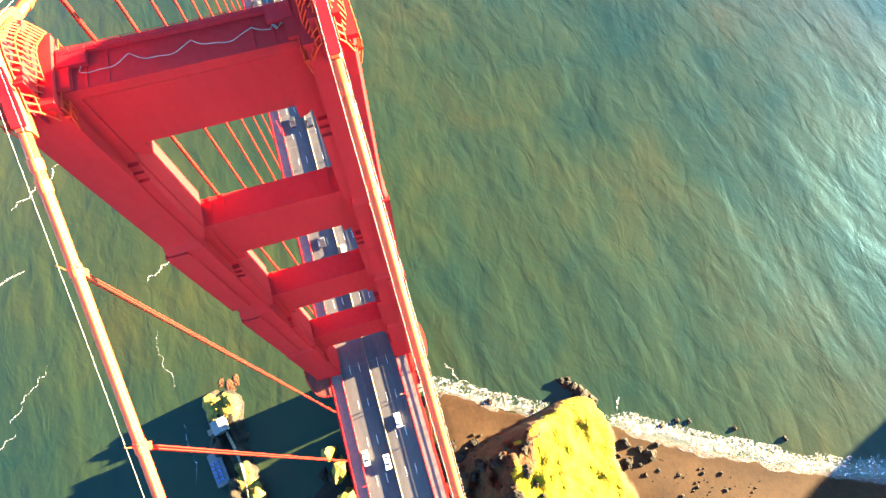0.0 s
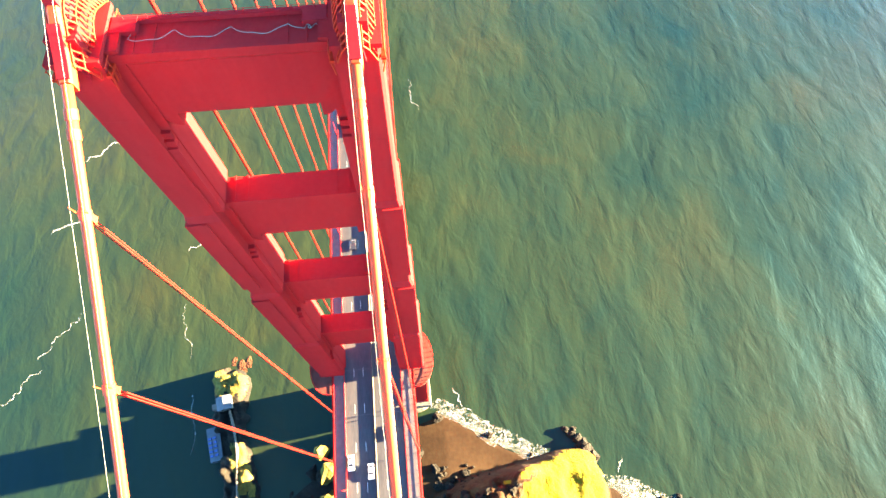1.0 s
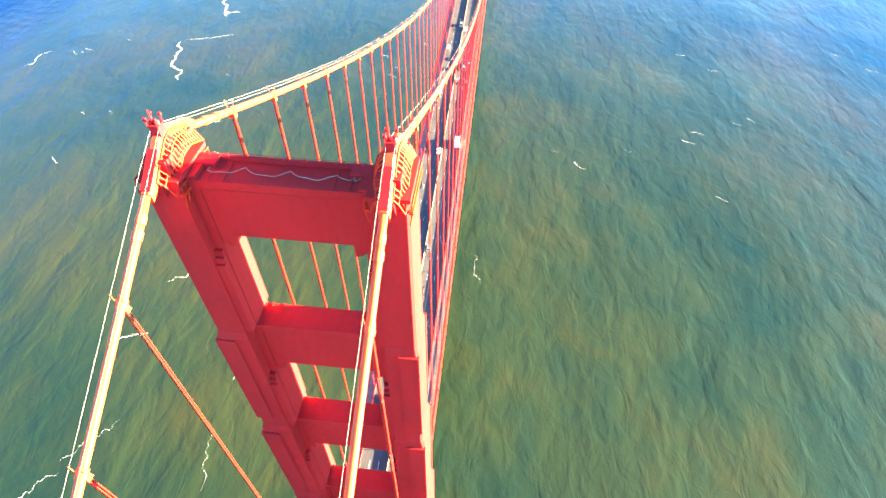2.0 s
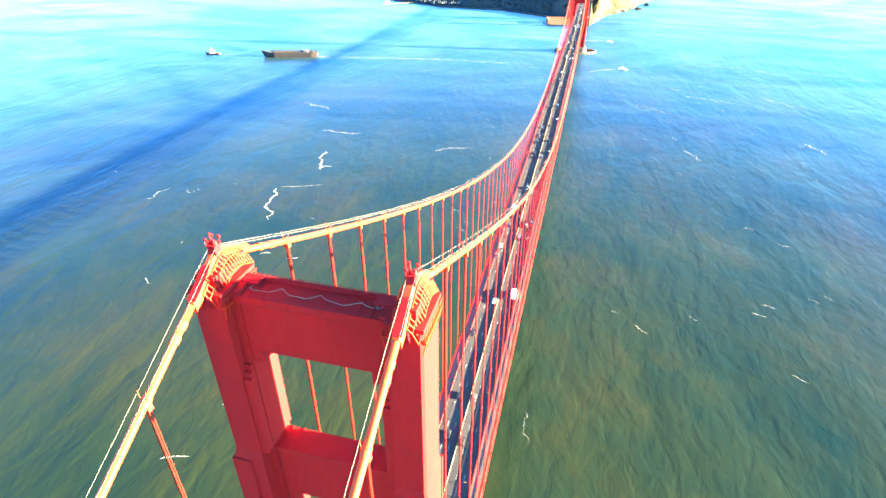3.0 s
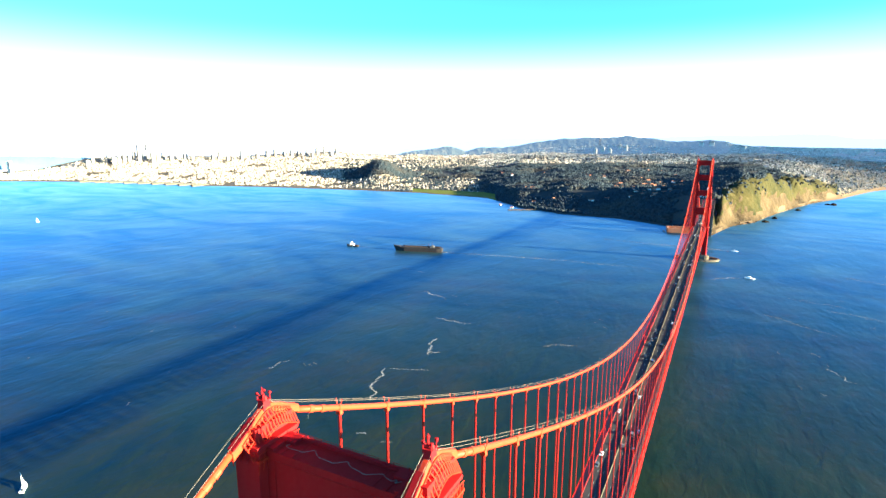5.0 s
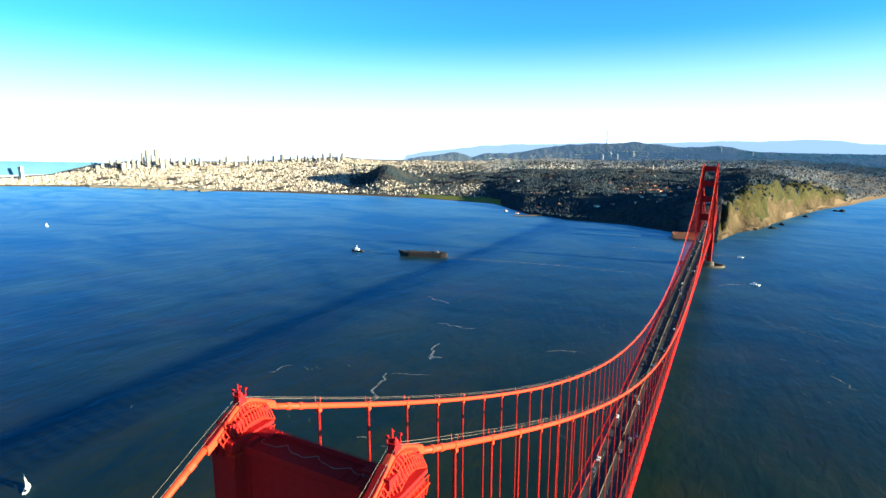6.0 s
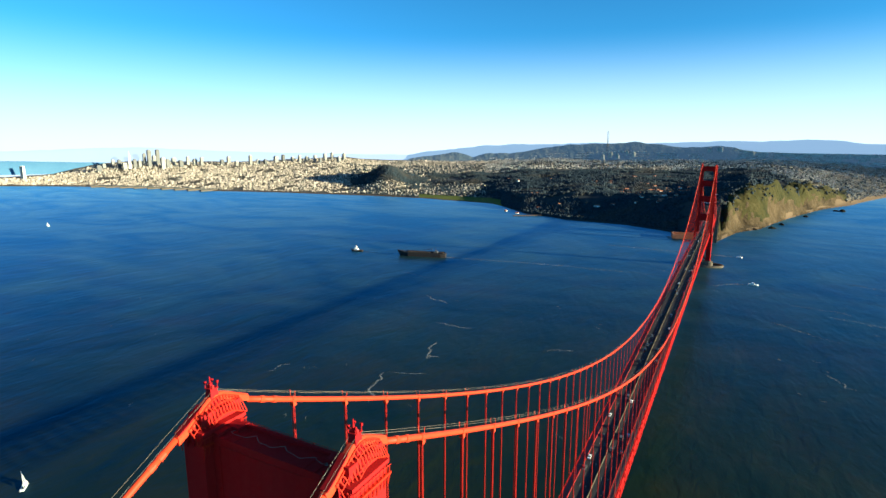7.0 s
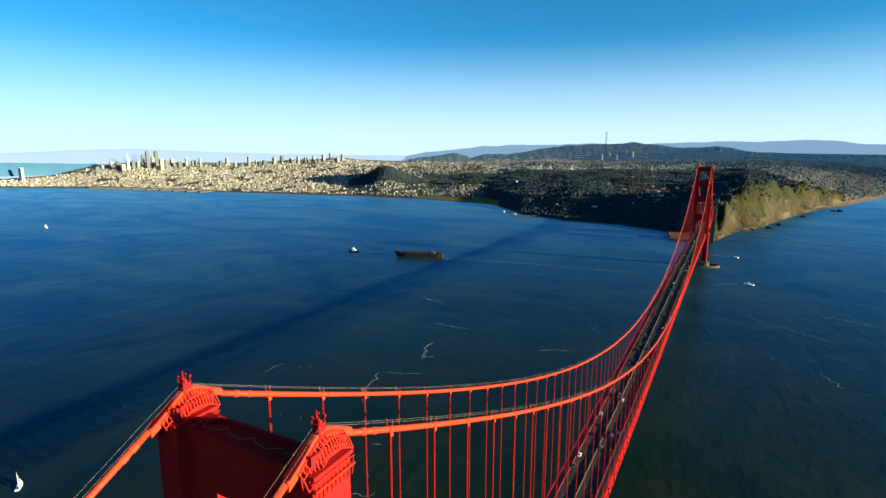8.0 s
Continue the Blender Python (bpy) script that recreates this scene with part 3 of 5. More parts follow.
thing("road", along([(-9.6, -0.6), (9.6, -0.6), (9.6, 0.0), (-9.6, 0.0)]), ASPHALT, "six-lane asphalt bridge roadway in patches of sun and shade", "road", kind="structure")
for side in (-1, 1):
    a, b = sorted((side * 9.6, side * 13.2))
    thing("pavement", along([(a, -0.5), (b, -0.5), (b, 0.22), (a, 0.22)]), CONCRETE_WALK, "raised concrete bridge sidewalk", "sidewalk", kind="structure")
    a, b = sorted((side * 9.62, side * 9.8))
    thing("kerb_rail", along([(a, 0.2), (b, 0.2), (b, 0.75), (a, 0.75)]), ORANGE, "low orange steel kerb rail between roadway and sidewalk", "kerb rail", "kerb rails")
    truss = thing("stiffening_truss", None, None, "deep orange-red lattice truss along the deck edge", "truss", "deck trusses")
    a, b = sorted((side * 13.3, side * 14.0))
    part("top_chord", along([(a, -1.0), (b, -1.0), (b, 0.1), (a, 0.1)]), ORANGE, truss)
    part("bottom_chord", along([(a, -8.6), (b, -8.6), (b, -7.7), (a, -7.7)]), ORANGE, truss)
    web = Build()
    for k in range(2 * len(LINE) - 2):
        y, y2 = Y0 + k * PANEL / 2, Y0 + (k + 1) * PANEL / 2
        z, z2 = road_z(y), road_z(y2)
        web.bar((side * 13.7, y, z - 8.2), (side * 13.7, y, z - 0.6), 0.55)
        if k % 2:
            web.bar((side * 13.7, y, z - 0.8), (side * 13.7, y2, z2 - 8.0), 0.5)
        else:
            web.bar((side * 13.7, y, z - 8.0), (side * 13.7, y2, z2 - 0.8), 0.5)
    tagged(part("lattice", web, ORANGE, truss), kind="stuff")
    rail = thing("pedestrian_railing", None, None, "orange-red steel railing along the outer sidewalk edge", "railing", "sidewalk railings")
    for zz in (0.45, 1.35):
        part("rail", along([(side * 13.32 - 0.07, zz), (side * 13.32 + 0.07, zz), (side * 13.32 + 0.07, zz + 0.14), (side * 13.32 - 0.07, zz + 0.14)]), ORANGE, rail)
    posts = Build()
    y = Y0
    while y < Y1:
        posts.box(side * 13.32 - 0.09, side * 13.32 + 0.09, y - 0.12, y + 0.12, road_z(y), road_z(y) + 1.5)
        for q in range(1, 9):
            yy = y + 3.81 * q / 9
            posts.box(side * 13.32 - 0.03, side * 13.32 + 0.03, yy - 0.04, yy + 0.04, road_z(yy) + 0.2, road_z(yy) + 1.4)
        y += 3.81
    tagged(part("baluster", posts, ORANGE, rail), kind="stuff")
    for ty in (TOWER_Y - 2.2, SPAN):                          # curved lookout round each tower leg
        walk_ring = Build()
        o = [(side * (HALF + 7.2 * math.sin(a) ** 0.8) if 0 < a < math.pi else side * HALF, ty - 10.0 * math.cos(a)) for a in [math.pi * k / 16 for k in range(17)]]
        if side < 0:
            o = o[::-1]
        walk_ring.prism(o, 74.6, 75.72)
        thing("lookout_walkway", walk_ring, LOOKOUT, "curved concrete walkway bulging round the tower leg", "walkway", "tower walkways")
    for ty in (TOWER_Y - 2.2, SPAN):
        lr = Build()
        pts = [(side * (HALF + 7.1 * math.sin(a) ** 0.8), ty - 9.9 * math.cos(a)) for a in [math.pi * (k + 0.6) / 17.2 for k in range(17)]]
        for z in (76.3, 77.05):
            lr.tube([(x, y, z) for x, y in pts], 0.09, 5)
        for x, y in pts:
            lr.box(x - 0.14, x + 0.14, y - 0.14, y + 0.14, 75.6, 77.2)
        thing("lookout_railing", lr, ORANGE, "curved orange steel railing on the lookout edge", "railing", "tower lookout railings")
under = Build()
for k in range(2 * len(LINE) - 2):
    y = Y0 + k * PANEL / 2
    under.box(-13.4, 13.4, y - 0.25, y + 0.25, road_z(y) - 2.2, road_z(y) - 0.62)
    under.bar((-13.4, y, road_z(y) - 8.1), (13.4, y + PANEL / 2 * (1 if k % 2 else -1), road_z(y) - 8.1), 0.4)
thing("floor_beams", under, DARK_ORANGE, "orange steel floor beams and lower bracing under the deck", "floor beam", kind="stuff")

marks = Build()
for lane in (-6.4, -3.2, 3.2, 6.4):
    y = -120.0
    while y < 1900:
        z = road_z(y) + 0.004
        marks.add([(lane - 0.06, y, z), (lane + 0.06, y, z), (lane + 0.06, y + 3.0, road_z(y + 3.0) + 0.004), (lane - 0.06, y + 3.0, road_z(y + 3.0) + 0.004)], [(0, 1, 2, 3)])
        y += 12.2
thing("lane_markings", marks, LINE_WHITE, "dashed white lane lines on the asphalt", "road marking", kind="stuff")
gaps = Build()
for k in range(0, 140):
    y = -SIDE + k * PANEL
    z = road_z(y) + 0.005
    for x0, x1 in ((-9.4, -0.5), (0.4, 9.4)):
        gaps.add([(x0, y - 0.12, z), (x1, y - 0.12, z), (x1, y + 0.12, z), (x0, y + 0.12, z)], [(0, 1, 2, 3)])
thing("expansion_joints", gaps, JOINT, "thin dark steel expansion joints across the lanes", "expansion joint", kind="stuff")
thing("median_barrier", along([(-0.18, 0.0), (0.18, 0.0), (0.09, 0.3), (0.06, 0.82), (-0.06, 0.82), (-0.09, 0.3)]), BARRIER, "pale movable barrier between the two directions of traffic", "barrier")


def street_lamp():
    root = thing("street_lamp", None, None, "slim orange-red street lamp post on the bridge sidewalk", "street lamp", "street lamps along the bridge")
    part("post", Build().tube([(0, 0, 0), (0, 0, 4), (0, 0, 8.5)], [0.16, 0.12, 0.09], 8), ORANGE, root)
    part("arm", Build().tube([(0, 0, 8.3), (0.7, 0, 8.9), (1.8, 0, 9.0)], 0.06, 6), ORANGE, root)
    part("lamp_head", Build().box(1.5, 2.5, -0.22, 0.22, 8.85, 9.1), BARRIER, root)
    return root


lamp0 = street_lamp()
lamp0.matrix_basis = pose(-10.3, -45.72, 75.7)
for k in range(-6, 40):
    for side in (-1, 1):
        y = k * 45.72 + (0 if side < 0 else 22.86)
        if (k, side) != (-1, -1) and not any(abs(y - t) < 12 for t in (0, SPAN)):
            copy_thing(lamp0, pose(side * 10.3, y, road_z(y) + 0.2, 0, 0, 0 if side < 0 else 180))


# ---- vehicles ----
def car(kind, paint, label):
    """kind: sedan, suv or van; faces +y, wheels on z = 0."""
    L, W, H = {"sedan": (4.7, 1.85, 1.45), "suv": (4.8, 1.95, 1.75), "van": (5.4, 2.05, 2.2)}[kind]
    root = thing("car", None, None, label, "car", "cars on the bridge")
    h = L / 2
    low = [(-h, 0.35), (-h, 0.75), (-h + 0.15, 0.92), (h * 0.45, 0.92), (h - 0.12, 0.78), (h, 0.55), (h, 0.35)]
    cab = {"sedan": [(-h * 0.72, 0.9), (-h * 0.42, H), (h * 0.05, H), (h * 0.45, 0.9)], "suv": [(-h * 0.97, 0.9), (-h * 0.85, H), (h * 0.1, H), (h * 0.45, 0.9)], "van": [(-h * 0.98, 0.9), (-h * 0.95, H), (h * 0.35, H), (h * 0.68, 0.9)]}[kind]
    b = Build()
    b.sweep([[(x, y, z) for y, z in low] for x in (-W / 2, W / 2)])
    b.sweep([[(x, y * 0.94, z) for y, z in cab[:1]] + [(x * 0.86, cab[1][0], H), (x * 0.86, cab[2][0], H)] + [(x, cab[3][0], 0.9)] for x in (-W / 2 + 0.04, W / 2 - 0.04)])
    part("body", b, paint, root)
    g = Build()
    g.add([(-W * 0.44, cab[3][0] + 0.01, 0.97), (W * 0.44, cab[3][0] + 0.01, 0.97), (W * 0.38, cab[2][0] + 0.06, H - 0.08), (-W * 0.38, cab[2][0] + 0.06, H - 0.08)], [(0, 1, 2, 3)])
    g.v = [(x, y + 0.02, z + 0.02) for x, y, z in g.v]
    part("windscreen", g, GLASS_DARK, root)
    g = Build()
    g.add([(-W * 0.43, cab[0][0] - 0.03, 0.97), (-W * 0.38, cab[1][0] - 0.06, H - 0.08), (W * 0.38, cab[1][0] - 0.06, H - 0.08), (W * 0.43, cab[0][0] - 0.03, 0.97)], [(0, 1, 2, 3)])
    part("rear_window", g, GLASS_DARK, root)
    for f in (-1, 1):
        g = Build()
        g.add([(f * (W * 0.49), cab[0][0] + 0.25, 1.0), (f * (W * 0.49), cab[3][0] - 0.25, 1.0), (f * W * 0.435, cab[2][0] - 0.05, H - 0.12), (f * W * 0.435, cab[1][0] + 0.1, H - 0.12)], [(0, 1, 2, 3)])
        part("side_window", g, GLASS_DARK, root)
        for y in (-h * 0.6, h * 0.62):
            part("wheel", Build().tube([(f * (W / 2 - 0.2), y, 0.33), (f * (W / 2 + 0.02), y, 0.33)], 0.33, 12), RUBBER, root)
    return root


def box_truck():
    root = thing("box_truck", None, None, "white box truck driving on the bridge roadway", "truck")
    part("cargo_box", Build().box(-1.25, 1.25, -4.2, 2.4, 0.95, 3.7), WHITE, root)
    part("cab", Build().box(-1.1, 1.1, 2.5, 4.4, 0.5, 2.6, top=0.88), WHITE, root)
    part("windscreen", Build().box(-0.95, 0.95, 4.2, 4.36, 1.5, 2.3), GLASS_DARK, root)
    part("chassis", Build().box(-0.9, 0.9, -4.1, 4.2, 0.5, 0.95), JOINT, root)
    for f in (-1, 1):
        for y in (-2.8, 3.3):
            part("wheel", Build().tube([(f * 0.85, y, 0.48), (f * 1.2, y, 0.48)], 0.48, 12), RUBBER, root)
    return root


rng = random.Random(5)
made = {}


def place_car(kind_i, paint_i, lane, y):
    kind, colour = ("sedan", "suv", "van")[kind_i], ("white", "black", "silver", "blue", "red", "grey")[paint_i]
    m = pose(lane, y, road_z(y) + 0.006, 0, 0, 0 if lane > 0 else 180)
    if (kind, colour) in made:
        return copy_thing(made[kind, colour], m)
    c = car(kind, PAINTS[paint_i], f"{colour} {'saloon car' if kind == 'sedan' else 'sport utility car' if kind == 'suv' else 'van'} on the bridge roadway")
    c.matrix_basis = m
    made[kind, colour] = c
    return c


LANES = (-8.1, -4.9, -1.8, 1.8, 4.9, 8.1)
taken = []
for kind_i, paint_i, lane, y in ((0, 0, -8.1, -37.7), (0, 0, -1.8, -40.8), (0, 0, 4.9, -29.4), (1, 1, -4.9, 95), (1, 1, 1.8, 93), (0, 2, 1.8, 34.5), (0, 1, -4.9, 40), (0, 0, -1.8, 192), (1, 1, -8.1, 162), (0, 1, -4.9, 118), (0, 5, 1.8, 118), (0, 0, -8.1, 253), (0, 0, -8.1, 312), (1, 0, 1.8, 60)):
    place_car(kind_i, paint_i, lane, y)
    taken.append((lane, y))
truck = box_truck()
truck.matrix_basis = pose(8.1, 200, road_z(200) + 0.006)
taken.append((8.1, 200))
for k in range(150):
    lane, y = rng.choice(LANES), rng.uniform(235, 1900) if k > 12 else rng.uniform(-330, -60)
    kind_i, paint_i = rng.choice((0, 0, 0, 1, 1, 2)), rng.choice((0, 1, 1, 1, 2, 3, 5, 5))
    if all(a != lane or abs(b - y) > 12 for a, b in taken):
        place_car(kind_i, paint_i, lane, y)
        taken.append((lane, y))


# ---- the near shore ----
SHORE = [(-400, -338), (-160, -158), (-100, -98), (-60, -56), (-40, -41), (-15, -25), (10, -20), (25, -16), (52, -34), (75, -45), (99, -56), (131, -76), (168, -96), (201, -111), (260, -123), (310, -106), (350, -73), (420, -61), (520, -101), (700, -271)]


def fbm(x, y, s, octaves=4):
    return noise.fractal((x * s, y * s, 3.7), 1.0, 2.1, octaves, noise_basis="PERLIN_ORIGINAL")


RIDGE = [(-140, 36), (-90, 40), (-60, 42), (-50, 44), (-44, 55), (-41, 70), (-37, 80)]
FOOT = [(-140, 106), (-88, 97), (-75, 93), (-58, 94), (-48, 95), (-41, 92), (-36, 87)]


def ridge_line(y):
    return lerp_table(RIDGE, y) + 3.0 * fbm(0, y, 0.06) + 1.5 * fbm(5, y, 0.2)


def ground_height(x, y):
    d = lerp_table(SHORE, x) - y                                  # distance inland
    z = -3.0 + 3.2 * smoothstep(-12, 2, d) + 2.2 * smoothstep(2, 34, d)
    hill = max(0.0, d - 55 - 18 * fbm(x, y, 0.02))
    z += min(150.0, 0.62 * hill) * (0.75 + 0.35 * fbm(x, y, 0.012)) + (1.2 * fbm(x, y, 0.09) if d > 40 else 0)
    # the rocky promontory beside the bridge
    ridge_x = ridge_line(y)
    top = 31 * smoothstep(-35, -45, y) * (1 - 0.25 * smoothstep(-71, -106, y)) + 4 * fbm(3, y, 0.12)
    if top > 1 and y < -34:
        west = x > ridge_x
        w = lerp_table(FOOT, y) - ridge_x if west else 24 * smoothstep(-33, -50, y) + 5
        u = abs(x - ridge_x) / max(4.0, w)
        if west:                                                  # even slope to the west, then a sea cliff
            fall = (1 - 0.52 * u) * (1 - smoothstep(0.86, 1.03, u + 0.07 * fbm(x, y, 0.12)))
            lump = 1 + 0.13 * fbm(x, y, 0.06, 5) - 0.09 * abs(fbm(x, y, 0.10, 3))
        else:                                                     # gullied brown face
            fall = 1 - u ** 1.5
            lump = 1 + 0.24 * fbm(x, y, 0.06, 5) - 0.55 * min(1, 3 * u) * abs(fbm(x, y, 0.11, 5))
        if u < 1.04:
            z = max(z, top * fall * lump - 3 * smoothstep(0.92, 1.04, u))
    # the western headland whose shade falls on the beach
    hx, y = (x - 430) / 95, y + 11
    if abs(hx) < 1 and y < -45:
        z = max(z, (18 + 0.85 * (-y - 45)) * (1 - hx * hx) if y > -150 else 105 * (1 - hx * hx))
    return z


GX, GY = np.arange(-400, 701, 4.0), np.arange(-520, 6, 4.0)
fine_x, fine_y = np.arange(-56, 216, 1.3), np.arange(-124, 0, 1.3)


def height_sheet(gx, gy, hole=None):
    b = Build()
    hs = np.array([[ground_height(x, y) for x in gx] for y in gy])
    b.v = [(float(x), float(y), float(hs[j, i])) for j, y in enumerate(gy) for i, x in enumerate(gx)]
    w = len(gx)
    for j in range(len(gy) - 1):
        for i in range(w - 1):
            if hole and hole[0] <= gx[i] and gx[i + 1] <= hole[1] and hole[2] <= gy[j] and gy[j + 1] <= hole[3]:
                continue
            z = float(hs[j:j + 2, i:i + 2].mean())
            if z < -2.6:
                continue
            slope = float(hs[j:j + 2, i:i + 2].max() - hs[j:j + 2, i:i + 2].min()) / float(gx[1] - gx[0])
            x, y = gx[i], gy[j]
            if x < 6 + 14 * fbm(x, y, 0.05) and z < 6:
                m = 1
            elif z < 3.0:
                m = 0
            elif x > ridge_line(y) - 3 * abs(fbm(x, y, 0.2)) and y < -30:
                # west of the ridge: grass plus sunlit yellow put into the rock's colour
                m = 2 if (fbm(x, y, 0.07) > 0.25 and x < ridge_line(y) + 9) or (z < 8 and fbm(x, y, 0.2) > -0.1) else 3
            elif x < 0 and fbm(x, y, 0.05) > 0.1:
                m = 3
            else:
                m = 2
            b.f.append((j * w + i, j * w + i + 1, (j + 1) * w + i + 1, (j + 1) * w + i))
            b.mat.append(m)
    return b


thing("ground", height_sheet(GX, GY, (-52, 212, -120, 0)), [SAND, ROCK, CLIFF, GRASS], "steep grassy headland with brown beach at its foot", "headland", kind="structure", smooth=True)
thing("ground", height_sheet(fine_x, fine_y), [SAND, ROCK, CLIFF, GRASS], "ochre cliff promontory, brown sand beach and shore rock", "beach and cliff", kind="structure", smooth=True)


def boulder_mesh(seed, flat=0.7):
    bm = bmesh.new()
    bmesh.ops.create_icosphere(bm, subdivisions=2, radius=1.0)
    r = random.Random(seed)
    o = Vector((r.uniform(0, 50), r.uniform(0, 50), r.uniform(0, 50)))
    for v in bm.verts:
        k = 1 + 0.62 * noise.noise(v.co * 1.3 + o) + 0.34 * noise.noise(v.co * 3.1 + o)
        v.co = Vector((v.co.x * k, v.co.y * k, v.co.z * k * flat))
    me = bpy.data.meshes.new("boulder")
    bm.to_mesh(me)
    bm.free()
    me.materials.append(ROCK)
    return me


BOULDERS = [boulder_mesh(s) for s in range(5)]
rng = random.Random(11)


def boulder(x, y, size, z=None, group="shore boulders"):
    ob = new("boulder", rng.choice(BOULDERS))
    ob.matrix_basis = pose(x, y, (ground_height(x, y) if z is None else z) + size * 0.15, 0, 0, rng.uniform(0, 360))
    ob.scale = (size * rng.uniform(0.8, 1.4), size, size * rng.uniform(0.7, 1.1))
    return tagged(ob, "dark weathered boulder on the shore", "boulder", group)


for x, y, s in ((80.5, -17, 1.5), (84.5, -17, 1.2), (83, -19.5, 1.9), (85.5, -21.5, 2.4), (87, -24, 2.7), (88, -27, 3.2), (84, -27.5, 2.2), (90, -30, 3.0), (66, -24, 1.8), (63, -26, 1.2), (55, -20, 1.2), (25, 10, 2.6), (45, -16, 1.6), (50, -19, 1.2), (98, -52, 2.4), (103, -56, 1.8), (107, -60, 2.8), (101, -62, 1.5), (96, -60, 2.2), (112, -57, 1.2), (22, -6, 2.4), (24, 7, 2.0)):
    boulder(x, y - 11, s, 0.2 if y > -31 and x > 76 else None)
for k in range(70):
    x = rng.uniform(88, 150)
    boulder(x, lerp_table(SHORE, x) - rng.uniform(9, 30), rng.choice((0.2, 0.25, 0.35, 0.5, 0.8)))
for k in range(60):
    x = rng.uniform(16, 52)
    boulder(x, lerp_table(SHORE, x) - rng.uniform(14, 45), rng.choice((0.5, 0.8, 1.2, 1.8)))
for k in range(60):
    x = rng.uniform(-60, 14)
    boulder(x, lerp_table(SHORE, x) - rng.uniform(-8, 26), rng.choice((0.8, 1.2, 1.8, 2.6)))
for x, y in ((131, -52), (126, -50), (170, -72), (150, -61), (118, -50)):
    boulder(x, y - 11, 1.0, 0.0, "wave-washed rocks")


def ribbon(points, z=0.05):
    """A flat strip from (x, y, half-width) rows."""
    b = Build()
    rows = []
    for k, (x, y, w) in enumerate(points):
        a, c = points[max(0, k - 1)], points[min(len(points) - 1, k + 1)]
        d = Vector((c[0] - a[0], c[1] - a[1]))
        d = d.normalized() if d.length else Vector((1, 0))
        rows.append([(x - d.y * w, y + d.x * w, z), (x + d.y * w, y - d.x * w, z)])
    b.sweep(rows, closed=False, caps=False)
    return b


for x0, x1, seed in ((19.0, 73.0, 1), (93.0, 226.0, 2)):
    surf, wash = [], []
    for k in range(120):
        u = k / 119
        x = x0 + (x1 - x0) * u
        fade = min(1.0, 10 * u + 0.15, 10 * (1 - u) + 0.15)
        broad = (2.0 if seed == 1 else 3.6) + 1.8 * fbm(x, 9, 0.1)
        surf.append((x, lerp_table(SHORE, x) + 1.6 + 1.6 * fbm(x, 0, 0.12), broad * fade))
        wash.append((x, lerp_table(SHORE, x) + 5.2 + 3.0 * fbm(x, 4, 0.08), (3.4 + 2.0 * fbm(x, 2, 0.09)) * fade))
    thing("surf", ribbon(surf, 0.32), SURF, "white breaking surf along the brown beach", "surf", kind="stuff")
    thing("surf", ribbon(wash, 0.12), FOAM, "thin lacy foam seaward of the surf line", "surf", kind="stuff")


def wiggle(x0, y0, x1, y1, w, amp, seed, n=70):
    o = []
    for k in range(n):
        u = k / (n - 1)
        dx, dy = x1 - x0, y1 - y0
        q = amp * fbm(u * 40, seed * 7.3, 0.09)
        L = math.hypot(dx, dy)
        o.append((x0 + dx * u - dy / L * q, y0 + dy * u + dx / L * q, w * (0.35 + 0.9 * abs(fbm(u * 50, seed, 0.11))) * min(1, 6 * u * (1 - u) + 0.2)))
    return o


FOAM_OFF_THE_TOWER = [(-176, 98, -161, 105, 0.7, 2), (-89, 90, -101, 80, 0.5, 3), (-166, 24, -186, 2, 0.35, 5), (-150, 52, -170, 30, 0.3, 5), (-298, 444, -262, 374, 1.7, 12), (-290, 446, -245, 466, 0.7, 4), (-292, 562, -267, 507, 1.8, 8), (-276, 512, -258, 518, 1.2, 4), (-418, 380, -412, 412, 0.8, 5), (-238, 312, -229, 316, 1.0, 2), (-210, 310, -199, 314, 0.8, 1), (-330, 640, -270, 632, 1.2, 8), (-150, 600, -110, 625, 1.0, 6)]
FOAM_WEST = [(-190, 232, -165, 254, 0.9, 5), (-165, 140, -140, 165, 0.7, 5), (110, 890, 200, 820, 0.9, 6), (170, 690, 190, 650, 0.9, 6), (260, 1230, 420, 1160, 1.6, 9), (200, 960, 280, 930, 1.2, 6), (-140, 220, -118, 226, 0.6, 3)]
FOAM_NEAR_SHORE = [(30, -4, 34, -13, 0.41, 1.5), (34, -13, 42, -20, 0.36, 1.5), (101, -49, 104, -42, 0.36, 1.0), (-101, 53, -95, 22, 0.16, 3.0), (-92, 6, -90, -22, 0.18, 2.0)]
FOAM_MID_STRAIT = [(23, 187, 26, 163, 0.25, 3), (330, 980, 380, 930, 1.1, 8), (460, 1210, 560, 1150, 1.4, 9), (150, 1010, 240, 985, 1.0, 7), (330, 760, 352, 715, 1.0, 6), (-420, 760, -360, 735, 1.2, 8), (-560, 900, -480, 880, 1.2, 8)]
for i, (x0, y0, x1, y1, w, amp) in enumerate(FOAM_OFF_THE_TOWER + FOAM_WEST + FOAM_NEAR_SHORE + FOAM_MID_STRAIT):
    thing("foam_streak", ribbon(wiggle(x0, y0, x1, y1, w, amp, i + 1), 0.06), STREAK, "thin wandering white foam line on the water", "foam", "foam streaks", kind="stuff")
rng = random.Random(5)
caps = Build()
for k in range(420):                                      # scattered whitecaps
    x, y = rng.uniform(-1500, 900), rng.uniform(250, 1900)
    if -30 < x < 30 or (x > 60 and y > 1500):
        continue
    q = ribbon(wiggle(x, y, x + rng.uniform(3, 12), y - rng.uniform(2, 9), rng.uniform(0.2, 0.55), 2, k, 7), 0.06)
    caps.add(q.v, q.f)
thing("whitecaps", caps, STREAK, "small scattered whitecaps on the open strait", "foam", kind="stuff")



